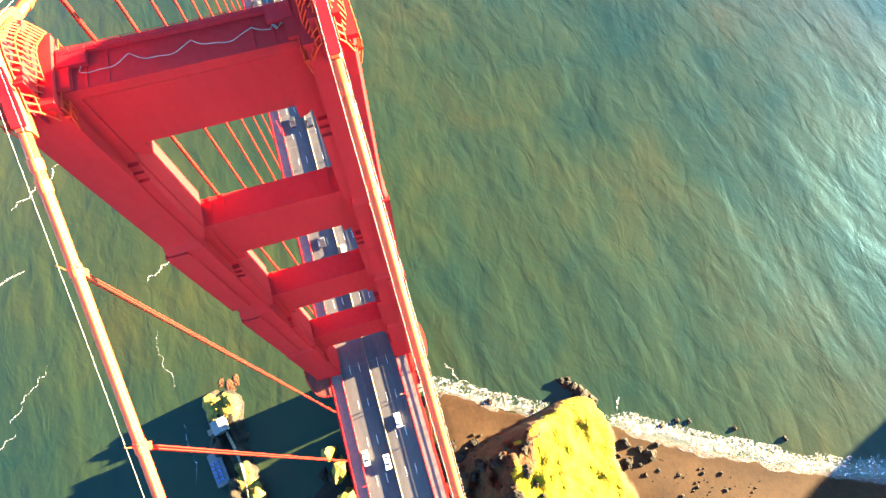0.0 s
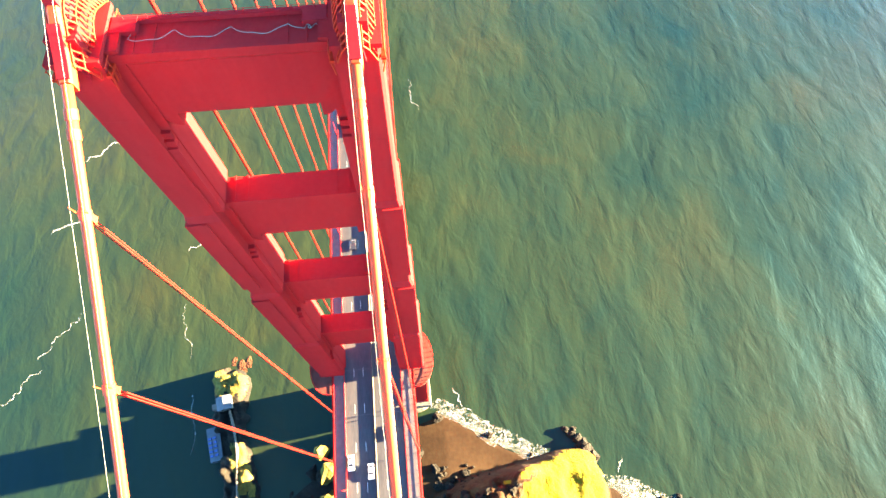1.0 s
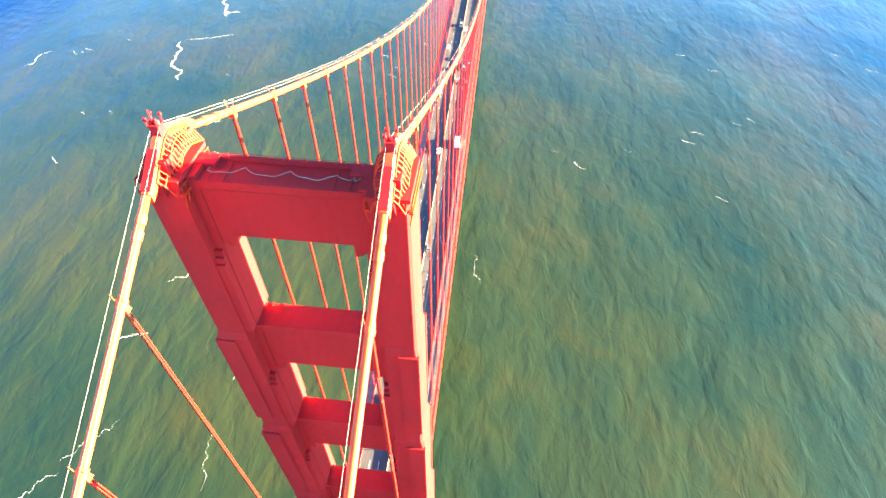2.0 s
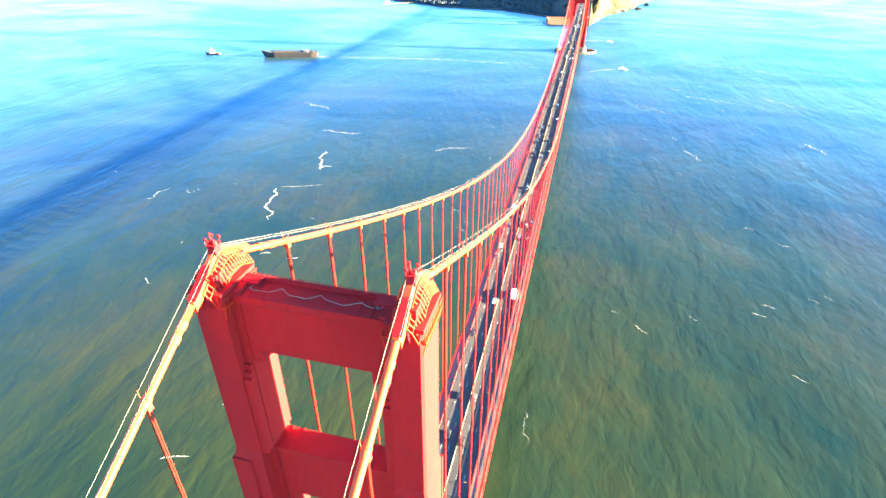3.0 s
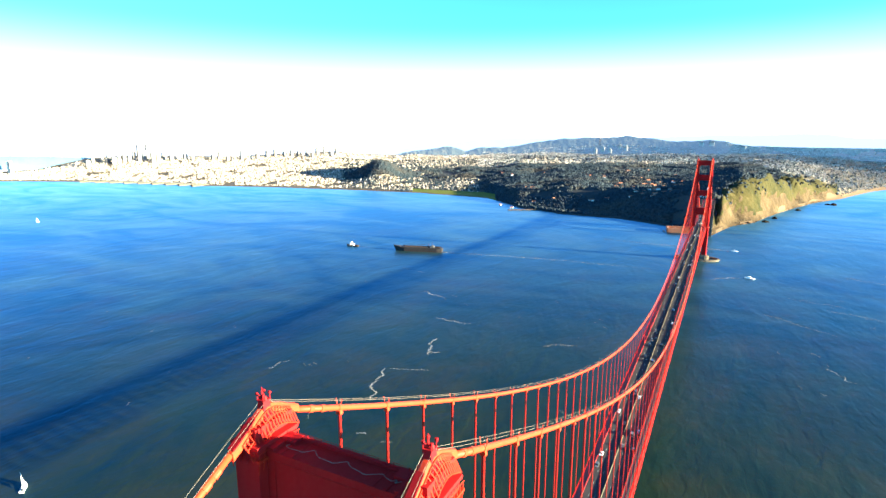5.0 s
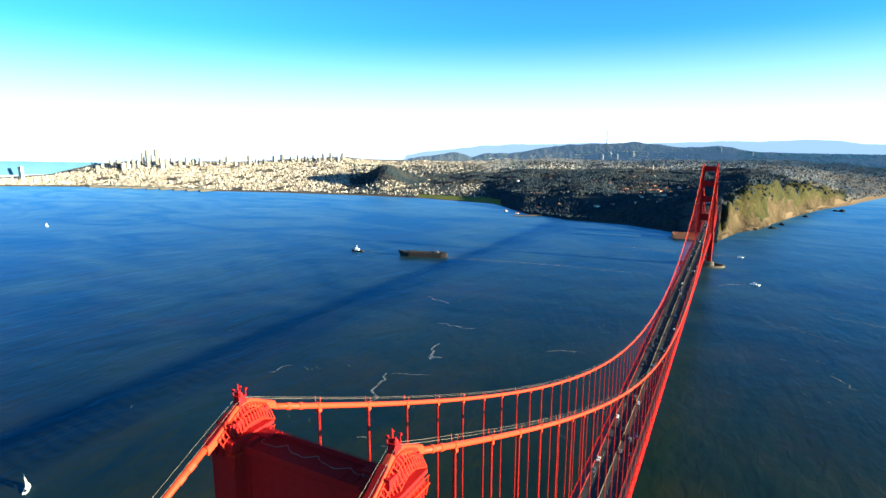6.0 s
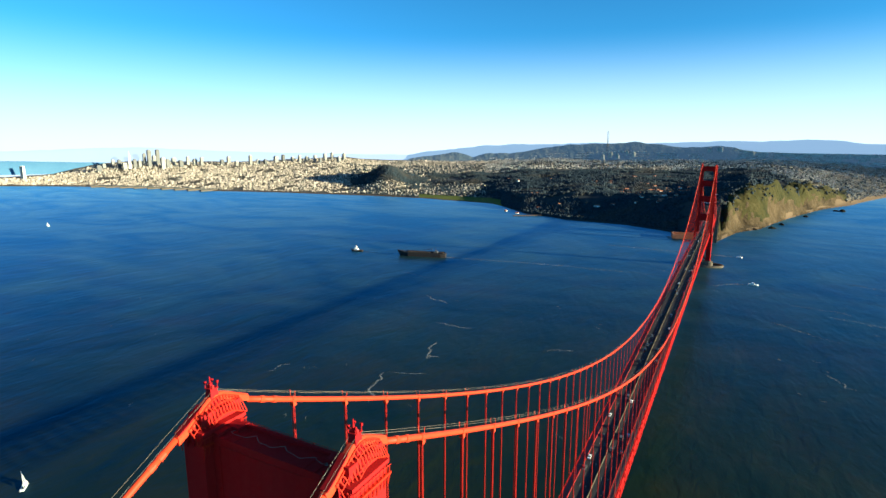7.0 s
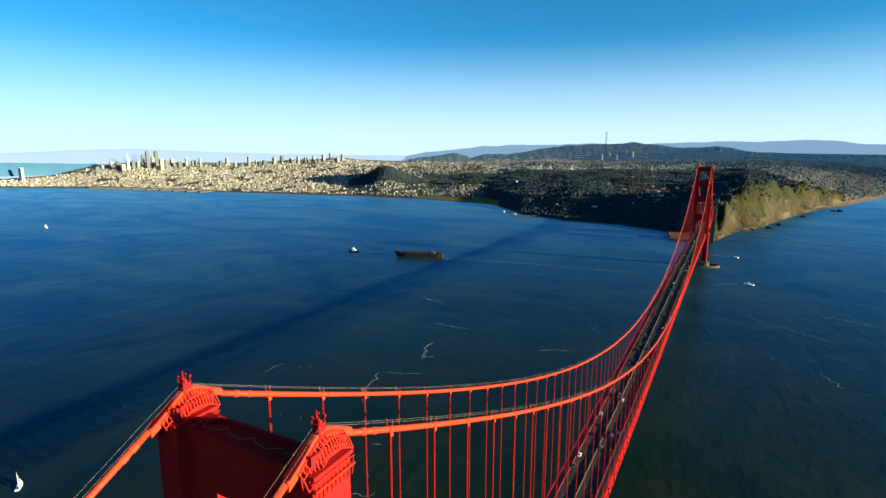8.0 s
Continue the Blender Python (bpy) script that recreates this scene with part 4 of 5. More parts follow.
def outcrop(x, y, sx, sy, sz, seed):
    me = boulder_mesh(seed, 1.0)
    me.materials[0] = ISLET_TOP
    o = new("rock_outcrop", me)
    o.matrix_basis, o.scale = pose(x, y, 2.0, 0, 0, 25 * seed), (sx, sy, sz)
    return tagged(o, "tall ochre rock outcrop on the shore beside the bridge", "rock outcrop", "outcrops by the bridge")


for k, (x, y, sx, sy, sz) in enumerate(((-31.5, -27, 2.6, 4.0, 10), (-28.5, -36, 3.0, 5.5, 13), (-26.5, -48, 4.0, 5.0, 12))):
    outcrop(x, y, sx, sy, sz, 20 + k)


# ---- the islet with the old fog-signal station ----
def islet():
    b = Build()
    nx, ny = 30, 52
    hs = []
    for j in range(ny):
        v = j / (ny - 1)
        y = 17 - 62 * v
        cx = -77 + 9.0 * v + 1.5 * math.sin(9 * v)
        for i in range(nx):
            u = 2 * i / (nx - 1) - 1
            x = cx + u * (9.0 + 2.6 * fbm(3, y, 0.11) + 1.4 * fbm(7 + u, y, 0.3))
            e = min(1.0, 2.6 * (1 - abs(u))) * min(1.0, 7 * v * 1.2, 9 * (1 - v) + 0.25)
            z = -3 + 11.5 * max(0, e) ** 0.6 * (0.80 + 0.34 * fbm(x, y, 0.11)) + 2.4 * fbm(x, y, 0.24)
            if 0.22 < v < 0.42 or 0.5 < v < 0.68:
                z = min(z, 6.2 - 3.0 * (u < 0.1) * (v > 0.5))
            b.v.append((x, y, z))
            hs.append(z)
    for j in range(ny - 1):
        for i in range(nx - 1):
            a = j * nx + i
            z = (hs[a] + hs[a + nx + 1]) / 2
            b.f.append((a, a + nx, a + nx + 1, a + 1))
            v, u = j / (ny - 1), 2 * i / (nx - 1) - 1
            q = fbm(i * 0.7, j * 0.7, 0.5)
            b.mat.append(1 if z > 3.5 and abs(u) < 0.8 and (v < 0.24 + 0.05 * q or (v > 0.60 + 0.05 * q and u > -0.1)) else 0)
    return b


thing("rock_islet", islet(), [ROCK, ISLET_TOP], "narrow rocky islet with ochre tops beside the bridge", "rock islet", smooth=True)
station = thing("fog_signal_station", None, None, "low pale building with grey roof on the rocky islet", "building", at=pose(-74.5, -2.0, 6.0, 0, 0, 12))
part("wall", Build().box(-3.0, 3.0, -2.8, 2.8, -2.0, 3.0), CONCRETE, station)
part("roof", Build().sweep([[(-3.3, y, 3.0), (3.3, y, 3.0), (3.3, y, 3.3), (0, y, 4.3), (-3.3, y, 3.3)] for y in (-3.1, 3.1)]), ROOF_GREY, station)
part("annex", Build().box(-5.8, -3.0, -1.6, 1.0, -2.0, 1.8), CONCRETE, station)
for x in (-1.8, 1.8):
    part("window", Build().box(x - 0.5, x + 0.5, -2.86, -2.78, 0.8, 2.1), GLASS_DARK, station)
path = Build()
for k in range(26):
    u = k / 25
    x, y = -72.5 + 6.5 * u + 1.4 * math.sin(4 * u), -6 - 37 * u
    path.box(x - 0.2, x + 0.2, y - 0.9, y + 0.9, 5.0, 7.2 + 0.9 * math.sin(3 * u))
thing("footpath", path, CONCRETE, "pale narrow concrete path along the islet ridge", "footpath")
ruin = thing("landing_platform", None, None, "broken concrete landing with faded blue crates on the islet", "platform", at=pose(-79.5, -19, 3.4, 0, 0, 12))
part("slab", Build().box(-2.6, 3.0, -7.5, 7.5, -3.5, 0.5), ROOF_GREY, ruin)
for k in range(5):
    for i in range(2):
        part("crate", Build().box(-2.2 + 2.1 * i, -0.7 + 2.1 * i, -5.4 + 1.9 * k, -4.4 + 1.9 * k, 0.5, 1.0 + 0.25 * ((k + i) % 2)), PAINTS[3], ruin)
reef_mesh = boulder_mesh(9)
reef_mesh.materials[0] = REEF
reef = thing("sunken_reef", None, None, "reddish-brown reef rock just breaking the water", "reef")
for x, y, s in ((-70, 16, 2.4), (-67, 18, 2.0), (-74, 19, 1.6)):
    o = new("reef_rock", reef_mesh)
    o.parent = reef
    o.matrix_basis, o.scale = pose(x, y, 0.0, 0, 0, 40 * s), (s * 1.5, s * 0.8, s * 0.12)


# ---- ships and boats ----
def hull(b, L, W, D, sheer=0.0, mi=0, stern=0.75):
    """A ship's hull with its bow towards -x, waterline at z = 0."""
    rings = []
    for k in range(11):
        u = k / 10
        w = W / 2 * min(1.0, (u / 0.16) ** 0.6 if u > 0 else 0.02) * (1 if u < 0.9 else 1 - (1 - stern) * (u - 0.9) / 0.1)
        w = max(w, 0.12)
        x = -L / 2 + L * u
        lift = sheer * max(0, 1 - u / 0.25) ** 2
        rings.append([(x - (0.06 * L if k == 0 else 0), -w, D + lift), (x, -w * 0.8, -1.0), (x, w * 0.8, -1.0), (x - (0.06 * L if k == 0 else 0), w, D + lift)])
    b.sweep(rings, mi=mi)
    return b


ship = thing("cargo_barge", None, None, "long dark cargo barge with rusty deck under way", "ship", at=pose(-604, 1064, 0, 0, 0, 15))
part("hull", hull(Build(), 116, 21, 9.5, 4.5), DARK_HULL, ship)
part("deck", Build().box(-44, 50, -9, 9, 9.5, 10.2), RUST_DECK, ship)
part("hatch", Build().box(-36, 22, -6.5, 6.5, 10.2, 12.0), RUST_DECK, ship)
part("bulwark", Build().box(-44, 54, -10.2, -9.6, 9.4, 11.4).box(-44, 54, 9.6, 10.2, 9.4, 11.4), DARK_HULL, ship)
part("deckhouse", Build().box(30, 38, -6, 6, 10.2, 13.6).box(32, 36, -4, 4, 13.6, 15.6), TOWERS_DARK, ship)
part("mast", Build().tube([(33, 0, 17.5), (33, 0, 25)], [0.4, 0.15], 8), RUST_DECK, ship)
part("crane", Build().tube([(24, 0, 10), (24, 0, 19)], 0.6, 8).tube([(24, 0, 18.5), (-4, 0, 15)], 0.35, 6), RUST_DECK, ship)
for x in (-52, -50, 48, 51):
    part("bollard", Build().box(x - 0.8, x + 0.8, -3, 3, 9.5, 11.8), RUST_DECK, ship)
tug = thing("tug_boat", None, None, "small tug with dark hull and white wheelhouse towing the barge", "tug boat", at=pose(-784, 1040, 0, 0, 0, 10))
part("hull", hull(Build(), 32, 10, 3.2, 2.5), DARK_HULL, tug)
part("wheelhouse", Build().box(-7, 3, -3, 3, 3.2, 7.0).box(-6, -1, -2.4, 2.4, 7.0, 10.5, top=0.9), WHITE, tug)
part("mast", Build().tube([(-2, 0, 10.5), (-2, 0, 17)], [0.3, 0.12], 8), WHITE, tug)
part("funnel", Build().tube([(2, 0, 7), (2, 0, 10)], 0.9, 10), DARK_HULL, tug)
part("tow_deck", Build().box(4, 14, -4, 4, 3.0, 3.5), RUST_DECK, tug)
for name, pts in (("tug wake", [(-768, 1042, 2.6), (-735, 1045, 3.2), (-705, 1048, 2.2), (-672, 1051, 1.2)]), ("barge wake", [(-546, 1080, 6), (-505, 1086, 4.4), (-440, 1097, 2.6), (-380, 1110, 1.8), (-320, 1117, 2.2), (-260, 1125, 1.2), (-200, 1123, 1.6), (-130, 1130, 0.8), (-60, 1126, 0.5)])):
    thing("wake", ribbon(pts, 0.07), WAKE, "pale foaming wake trailing a vessel", "wake", "vessel wakes", kind="stuff")


def sailboat(x, y, turn, s):
    r = thing("sailboat", None, None, "small white sailing boat with raised sails", "sailboat", "sailing boats", at=pose(x, y, 0, 0, 8, turn))
    part("hull", hull(Build(), 11 * s, 3.4 * s, 1.2 * s, 0.5), WHITE, r)
    part("cockpit", Build().box(0.5 * s, 3.5 * s, -0.9 * s, 0.9 * s, 1.2 * s, 1.5 * s), GLASS_DARK, r)
    part("mast", Build().tube([(-0.8 * s, 0, 1.0 * s), (-0.8 * s, 0, 15 * s)], 0.1 * s, 6), WHITE, r)
    part("mainsail", Build().sweep([[(-0.6 * s, y * s, 2.4 * s), (4.2 * s, y * s + 1.2 * s, 2.6 * s), (-0.6 * s, y * s, 14.6 * s)] for y in (-0.03, 0.03)]), WHITE, r)
    part("jib", Build().sweep([[(-5.2 * s, y * s, 1.6 * s), (-0.9 * s, y * s + 0.9 * s, 2.0 * s), (-1.0 * s, y * s, 12.5 * s)] for y in (-0.03, 0.03)]), WHITE, r)
    return r


sailboat(-417, 126, 318, 1.0)
sailboat(-1943, 891, 200, 1.0)


def motor_boat(x, y, turn, s):
    r = thing("motor_boat", None, None, "small white motor boat with a foaming wake", "motor boat", "motor boats", at=pose(x, y, 0, 0, 0, turn))
    part("hull", hull(Build(), 13 * s, 4.2 * s, 1.5 * s, 0.6), WHITE, r)
    part("cabin", Build().box(-1.8 * s, 2.6 * s, -1.4 * s, 1.4 * s, 1.5 * s, 3.4 * s, top=0.85), WHITE, r)
    part("cabin_window", Build().box(-2.0 * s, -1.7 * s, -1.1 * s, 1.1 * s, 2.3 * s, 3.0 * s), GLASS_DARK, r)
    return r


motor_boat(102, 1131, 170, 1.35)
thing("wake", ribbon([(94, 1130, 3.0), (68, 1122, 2.6), (46, 1102, 1.8), (34, 1085, 1.0)], 0.07), WAKE, "short foaming wake of a motor boat", "wake", "vessel wakes", kind="stuff")
motor_boat(78, 1420, 185, 1.0)
thing("wake", ribbon([(70, 1421, 3.4), (20, 1424, 3.2), (-60, 1428, 2.4), (-240, 1440, 1.8)], 0.07), WAKE, "long thin wake of a passing boat", "wake", "vessel wakes", kind="stuff")


# ---- the far shore, on rings round the point (60, -55) ----
CX, CY = 62.0, -56.0
FAR_SHORE = [(-82, 4800), (-67.4, 4600), (-61.6, 4231), (-51.6, 3515), (-41.4, 3124), (-30.3, 2783), (-23.1, 2544), (-19.8, 2180), (-15.5, 2029), (-9.9, 1962), (-5.1, 1835), (-3.0, 1712), (-1.4, 1705), (0.3, 1925), (2.3, 2060), (4.6, 2460), (6.6, 2820), (8.6, 3118), (10.7, 3683), (14, 4300), (20, 4800)]
FAR_TOP = [(-82, 40), (-67, 34), (-64, 52), (-61, 104), (-58, 128), (-50, 122), (-39, 158), (-33, 130), (-27, 128), (-20, 150), (-12, 152), (-5, 152), (2, 152), (8, 140), (11, 120), (20, 90)]
PLATEAU = [(-80, 3), (-40, 4), (-30, 6), (-24, 10), (-20, 34), (-14, 46), (-5, 56), (-2, 66), (0, 92), (1, 112), (2.4, 118), (4.1, 112), (5.6, 88), (7.4, 46), (9, 16), (10.5, 8), (20, 8)]
FAR_R = 4820.0


def far_xy(bearing, r):
    a = radians(bearing)
    return CX + r * math.sin(a), CY + r * math.cos(a)


def far_height(bearing, r):
    rs = lerp_table(FAR_SHORE, bearing)
    u = (r - rs) / (FAR_R - rs)
    if u < 0:
        return -3 + 3 * smoothstep(-0.03, 0, u)
    x, y = far_xy(bearing, r)
    w = 240 if bearing > -0.8 else 420
    p = lerp_table(PLATEAU, bearing)
    z = 2.5 + p * smoothstep(0, w, r - rs) + max(0, lerp_table(FAR_TOP, bearing) - p) * u ** 1.2
    amp = (16 if -32 < bearing < 12 else 7) * smoothstep(40, 500, r - rs)
    z += amp * fbm(x, y, 0.0022) + 0.35 * amp * fbm(x, y, 0.008)
    if -38 < bearing < -31:                               # a dark wooded knoll in the town
        z += 92 * math.exp(-((bearing + 34.2) / 2.0) ** 2 - ((r - 3500) / 300) ** 2)
    if bearing > -0.8 and bearing < 8:
        z += smoothstep(15, 120, r - rs) * (22 * fbm(x, y, 0.0045, 3) - 62 * abs(fbm(x, y, 0.0066, 4)) + 8) * (1 - smoothstep(300, 700, r - rs))
    return z


def far_zone(bearing, r):
    """0 forest, 1 town, 2 golden bluff, 3 sand, 4 meadow, 5 bare sea cliff"""
    rs = lerp_table(FAR_SHORE, bearing)
    d = r - rs
    x, y = far_xy(bearing, r)
    if -1.5 < bearing < 7.6 and d < 14 and fbm(x, y, 0.01) < 0.12:
        return 5
    if d < (80 if bearing > 7.6 else 18 if bearing > -1.5 else 12 if bearing < -23 else -999):
        return 3
    if -1.6 < bearing < 8.2 and d < 300 + 110 * fbm(x, y, 0.004):
        return 5 if d < 95 + 90 * fbm(x, y, 0.012) else 2
    if -31 < bearing < -22.3 and d < 150:
        return 4
    if bearing < -31 + 2 * fbm(x, y, 0.003):
        return 0 if (-38 < bearing < -30 and math.hypot((bearing + 34.2) * 62, r - 3500) < 260) else 1
    if -31 <= bearing < -24 and d < 600:
        return 1
    edge = 3780 - 800 * smoothstep(0, 5, bearing) + 160 * fbm(x, y, 0.002)
    return 1 if r > edge else 0


land = Build()
bearings = [-80 + 0.25 * k for k in range(400)]
n_r = 90
for bq in bearings:
    rs = lerp_table(FAR_SHORE, bq)
    for k in range(n_r):
        r = rs - 60 + (4890 - rs + 60) * (k / (n_r - 1)) ** 1.25
        x, y = far_xy(bq, r)
        land.v.append((x, y, far_height(bq, r)))
for i in range(len(bearings) - 1):
    rs = lerp_table(FAR_SHORE, bearings[i])
    for k in range(n_r - 1):
        a = i * n_r + k
        land.f.append((a, a + n_r, a + n_r + 1, a + 1))
        r = rs - 60 + (4890 - rs + 60) * ((k + 0.5) / (n_r - 1)) ** 1.25
        land.mat.append(far_zone(bearings[i] + 0.125, r))
land.f = [q[::-1] for q in land.f]
thing("ground", land, [FOREST_FLOOR, CITY_GROUND, BLUFF, FAR_SAND, MEADOW, SEA_CLIFF], "wooded far shore with golden bluffs, beach and town", "far shore", kind="structure", smooth=True)

far_surf = []
for k in range(160):
    bq = -1.6 + 15.0 * k / 159
    x, y = far_xy(bq, lerp_table(FAR_SHORE, bq) - 7 + 5 * fbm(bq * 30, 2, 0.1))
    far_surf.append((x, y, (3.5 + 0.45 * max(0.0, bq)) * (0.8 + 0.6 * fbm(bq * 30, 7, 0.12))))
thing("surf", ribbon(far_surf, 0.35), SURF, "white surf along the foot of the far bluffs", "surf", kind="stuff")

# woods
woods = Build()
rng = random.Random(21)
ICO = bmesh.new()
bmesh.ops.create_icosphere(ICO, subdivisions=1, radius=1.0)
ico_v, ico_f = [tuple(v.co) for v in ICO.verts], [tuple(v.index for v in f.verts) for f in ICO.faces]
ICO.free()
count = 0
while count < 54000:
    bq, r = rng.uniform(-38, 13), 1750 + 2700 * rng.random()
    rs = lerp_table(FAR_SHORE, bq)
    if r < rs + 15:
        continue
    zone = far_zone(bq, r)
    x, y = far_xy(bq, r)
    if zone == 0 and (bq < -30 or fbm(x, y, 0.006) > -0.32 + 0.15 * rng.random()) or zone == 1 and rng.random() < (0.12 if bq < -24 else 0.05) or zone == 2 and r > rs + 150 and rng.random() < 0.1:
        z, s = far_height(bq, r), rng.uniform(2.0, 5.2) * (0.8 + r / 9000)
        h = s * rng.uniform(0.9, 1.6)
        woods.add([(x + vx * s * rng.uniform(0.75, 1.2), y + vy * s * rng.uniform(0.75, 1.2), z + h * 0.45 + vz * h * rng.uniform(0.8, 1.15)) for vx, vy, vz in ico_v], ico_f)
        count += 1
thing("woods", woods, TREE, "dark cypress and eucalyptus woods over the far hills", "woods", kind="stuff")

# town
town = Build()
rng = random.Random(33)


def small_house(b, x, y, z, w, d, h, turn):
    c, s = math.cos(turn), math.sin(turn)
    o = [(x + c * a - s * q, y + s * a + c * q) for a, q in ((-w, -d), (w, -d), (w, d), (-w, d))]
    b.prism(o, z - 4, z + h)


count = 0
while count < 46000:
    bq = rng.uniform(-68, 18)
    rs = lerp_table(FAR_SHORE, bq)
    r = rs + (FAR_R - rs) * rng.random() ** 0.9
    if far_zone(bq, r) != 1 or r < rs + 45:
        continue
    if bq > -24:                                          # straight rows of houses on the plain
        r = round(r / 46) * 46 + rng.uniform(-7, 7)
    x, y = far_xy(bq, r)
    if fbm(x, y, 0.01) < -0.42:
        continue
    big = rng.random() < 0.06
    w, h = (rng.uniform(2.5, 5), rng.uniform(6, 12)) if big else (rng.uniform(0.9, 1.8), rng.uniform(2.2, 4.5))
    if bq > -24:
        w, h = w * 0.8, min(h, 9)
    small_house(town, x, y, far_height(bq, r), w, rng.uniform(1.0, 2.4), h, radians(-9 + 90 * rng.randrange(2)))
    count += 1
rows = Build()
for k in range(22000):
    bq, r = rng.uniform(-24, 16), 46 * round(rng.uniform(2950, 4790) / 46) + rng.uniform(-5, 5)
    x, y = far_xy(bq, r)
    if far_zone(bq, r) == 1 and fbm(x, y, 0.006) > -0.35:
        small_house(rows, x, y, far_height(bq, r), rng.uniform(1.5, 3.5), rng.uniform(1.0, 2.2), rng.uniform(3, 6), radians(-9))
thing("terraced_houses", rows, SUBURB, "long rows of small pale houses on the far plain", "houses", kind="stuff")
thing("town_houses", town, HOUSES, "thousands of small pale houses covering the far hills", "houses", kind="stuff")

rng = random.Random(8)
DOWNTOWN = [(-59.0, 42, 1), (-58.6, 30, 0), (-57.9, 34, 0), (-57.4, 46, 1), (-57.0, 38, 0), (-56.6, 92, 2), (-56.2, 48, 1), (-55.8, 40, 0), (-55.4, 62, 1), (-55.0, 104, 1), (-54.6, 58, 0), (-54.3, 90, 1), (-53.9, 66, 0), (-53.5, 50, 1), (-53.0, 44, 0), (-52.4, 40, 1), (-51.8, 50, 0), (-51.2, 34, 0), (-50.6, 52, 0)]
HILL_BLOCKS = [(-49.9, 36, 1), (-49.3, 44, 0), (-48.6, 30, 0), (-47.3, 64, 0), (-46.6, 30, 0), (-45.9, 34, 1), (-44.9, 40, 0), (-44.2, 46, 1), (-43.3, 30, 0), (-42.6, 44, 0), (-41.9, 34, 0), (-41.1, 46, 0), (-40.6, 30, 1), (-40.1, 42, 0), (-39.4, 46, 0), (-38.7, 30, 0), (-38.2, 40, 0)]
for bq, h, style in DOWNTOWN + HILL_BLOCKS:
    bq, h = bq - (1.5 if bq < -50 else 0.4), h * 1.15
    r = rng.uniform(4560, 4780)
    x, y = far_xy(bq, r)
    z = far_height(bq, r)
    sk = thing("skyscraper", None, None, ("tall dark glass office tower in the far city", "pale stone tower block in the far city")[style == 0] if style != 2 else "slender white pyramid tower in the far city", "skyscraper", "city skyline", at=pose(x, y, z, 0, 0, -9 + bq * 0.1))
    w = rng.uniform(9, 14)
    mat = TOWERS_DARK if style == 1 else TOWERS_PALE
    if style == 2:
        part("shaft", Build().box(-10, 10, -10, 10, -5, h * 1.15, top=0.06), WHITE, sk)
        part("wing", Build().box(-1.5, 1.5, -7, 7, h * 0.45, h * 0.9, top=0.4), WHITE, sk)
    else:
        part("shaft", Build().box(-w, w, -w, w, -5, h), mat, sk)
        part("crown", Build().box(-w * 0.7, w * 0.7, -w * 0.6, w * 0.6, h, h + rng.uniform(3, 9)), mat, sk)
        for k in range(int(h / 9)):
            part("window_band", Build().box(-w - 0.15, w + 0.15, -w - 0.15, w + 0.15, 4 + 9 * k, 7 + 9 * k), TOWERS_DARK, sk)


for k in range(9):
    bq = -60.5 + 1.1 * k
    x, y = far_xy(bq, lerp_table(FAR_SHORE, bq) - 15)
    sh = thing("pier_shed", None, None, "long low pale pier shed on the city waterfront", "shed", "waterfront pier sheds", at=pose(x, y, 0, 0, 0, 62 + 3 * k))
    part("wall", Build().box(-55, 55, -9, 9, -2, 9), CITY_GROUND, sh)
    part("roof", Build().sweep([[(q, -10, 9), (q, 10, 9), (q, 0, 13)] for q in (-56, 56)]), ROOF_GREY, sh)


# distant hills behind the town
def ridge(name, label, peaks, r, mat, base=0.0, rough=9.0, seed=1):
    b = Build()
    rows = []
    k0, k1 = peaks[0][0], peaks[-1][0]
    n = int((k1 - k0) / 0.25)
    for i in range(n + 1):
        bq = k0 + (k1 - k0) * i / n
        top = lerp_table(peaks, bq) + rough * fbm(bq * 10, seed, 0.06, 4)
        row = []
        for j in range(7):
            u = j / 6
            x, y = far_xy(bq, r + 90 * u)
            row.append((x, y, base + (top - base) * math.sin(u * math.pi / 2) ** 0.8 + rough * 0.7 * fbm(x, y, 0.012) * u * (1 - u) * 4))
        rows.append(row)
    b.sweep(rows, closed=False, caps=False)
    return thing(name, b, mat, label, "hills", kind="structure", smooth=True)


HILL_R = 4790
HILL_PEAKS = [(-32, 150), (-28.6, 192), (-27.3, 217), (-26.1, 197), (-25.3, 172), (-23.9, 202), (-22.5, 210), (-21.5, 197), (-20.1, 212), (-18.6, 242), (-16.9, 264), (-15.3, 275), (-12.5, 284), (-9.3, 301), (-7.7, 288), (-6.2, 274), (-4.7, 257), (-3.2, 265), (-1.8, 269), (-0.8, 261), (0.1, 236), (1.5, 220), (5.3, 212), (10.5, 208), (20, 200)]
# haze over these ranges is only the glow of their materials
ridge("backdrop", "blue-green wooded hills behind the town, tinted by glowing haze", HILL_PEAKS, HILL_R, FAR_HILL, 60, 9, 2)
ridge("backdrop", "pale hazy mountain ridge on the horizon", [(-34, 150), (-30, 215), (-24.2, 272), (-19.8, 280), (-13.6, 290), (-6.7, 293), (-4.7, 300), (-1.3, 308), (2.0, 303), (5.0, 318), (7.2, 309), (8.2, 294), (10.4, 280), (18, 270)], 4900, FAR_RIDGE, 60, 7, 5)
ridge("backdrop", "faint hills across the far bay, blue with painted haze", [(-76, 215), (-67.1, 221), (-64.8, 228), (-60.3, 244), (-57.1, 248), (-49.9, 219), (-44.7, 204), (-39.2, 196), (-30.6, 182), (-24, 140)], 4905, FAR_COAST, 60, 5, 9)

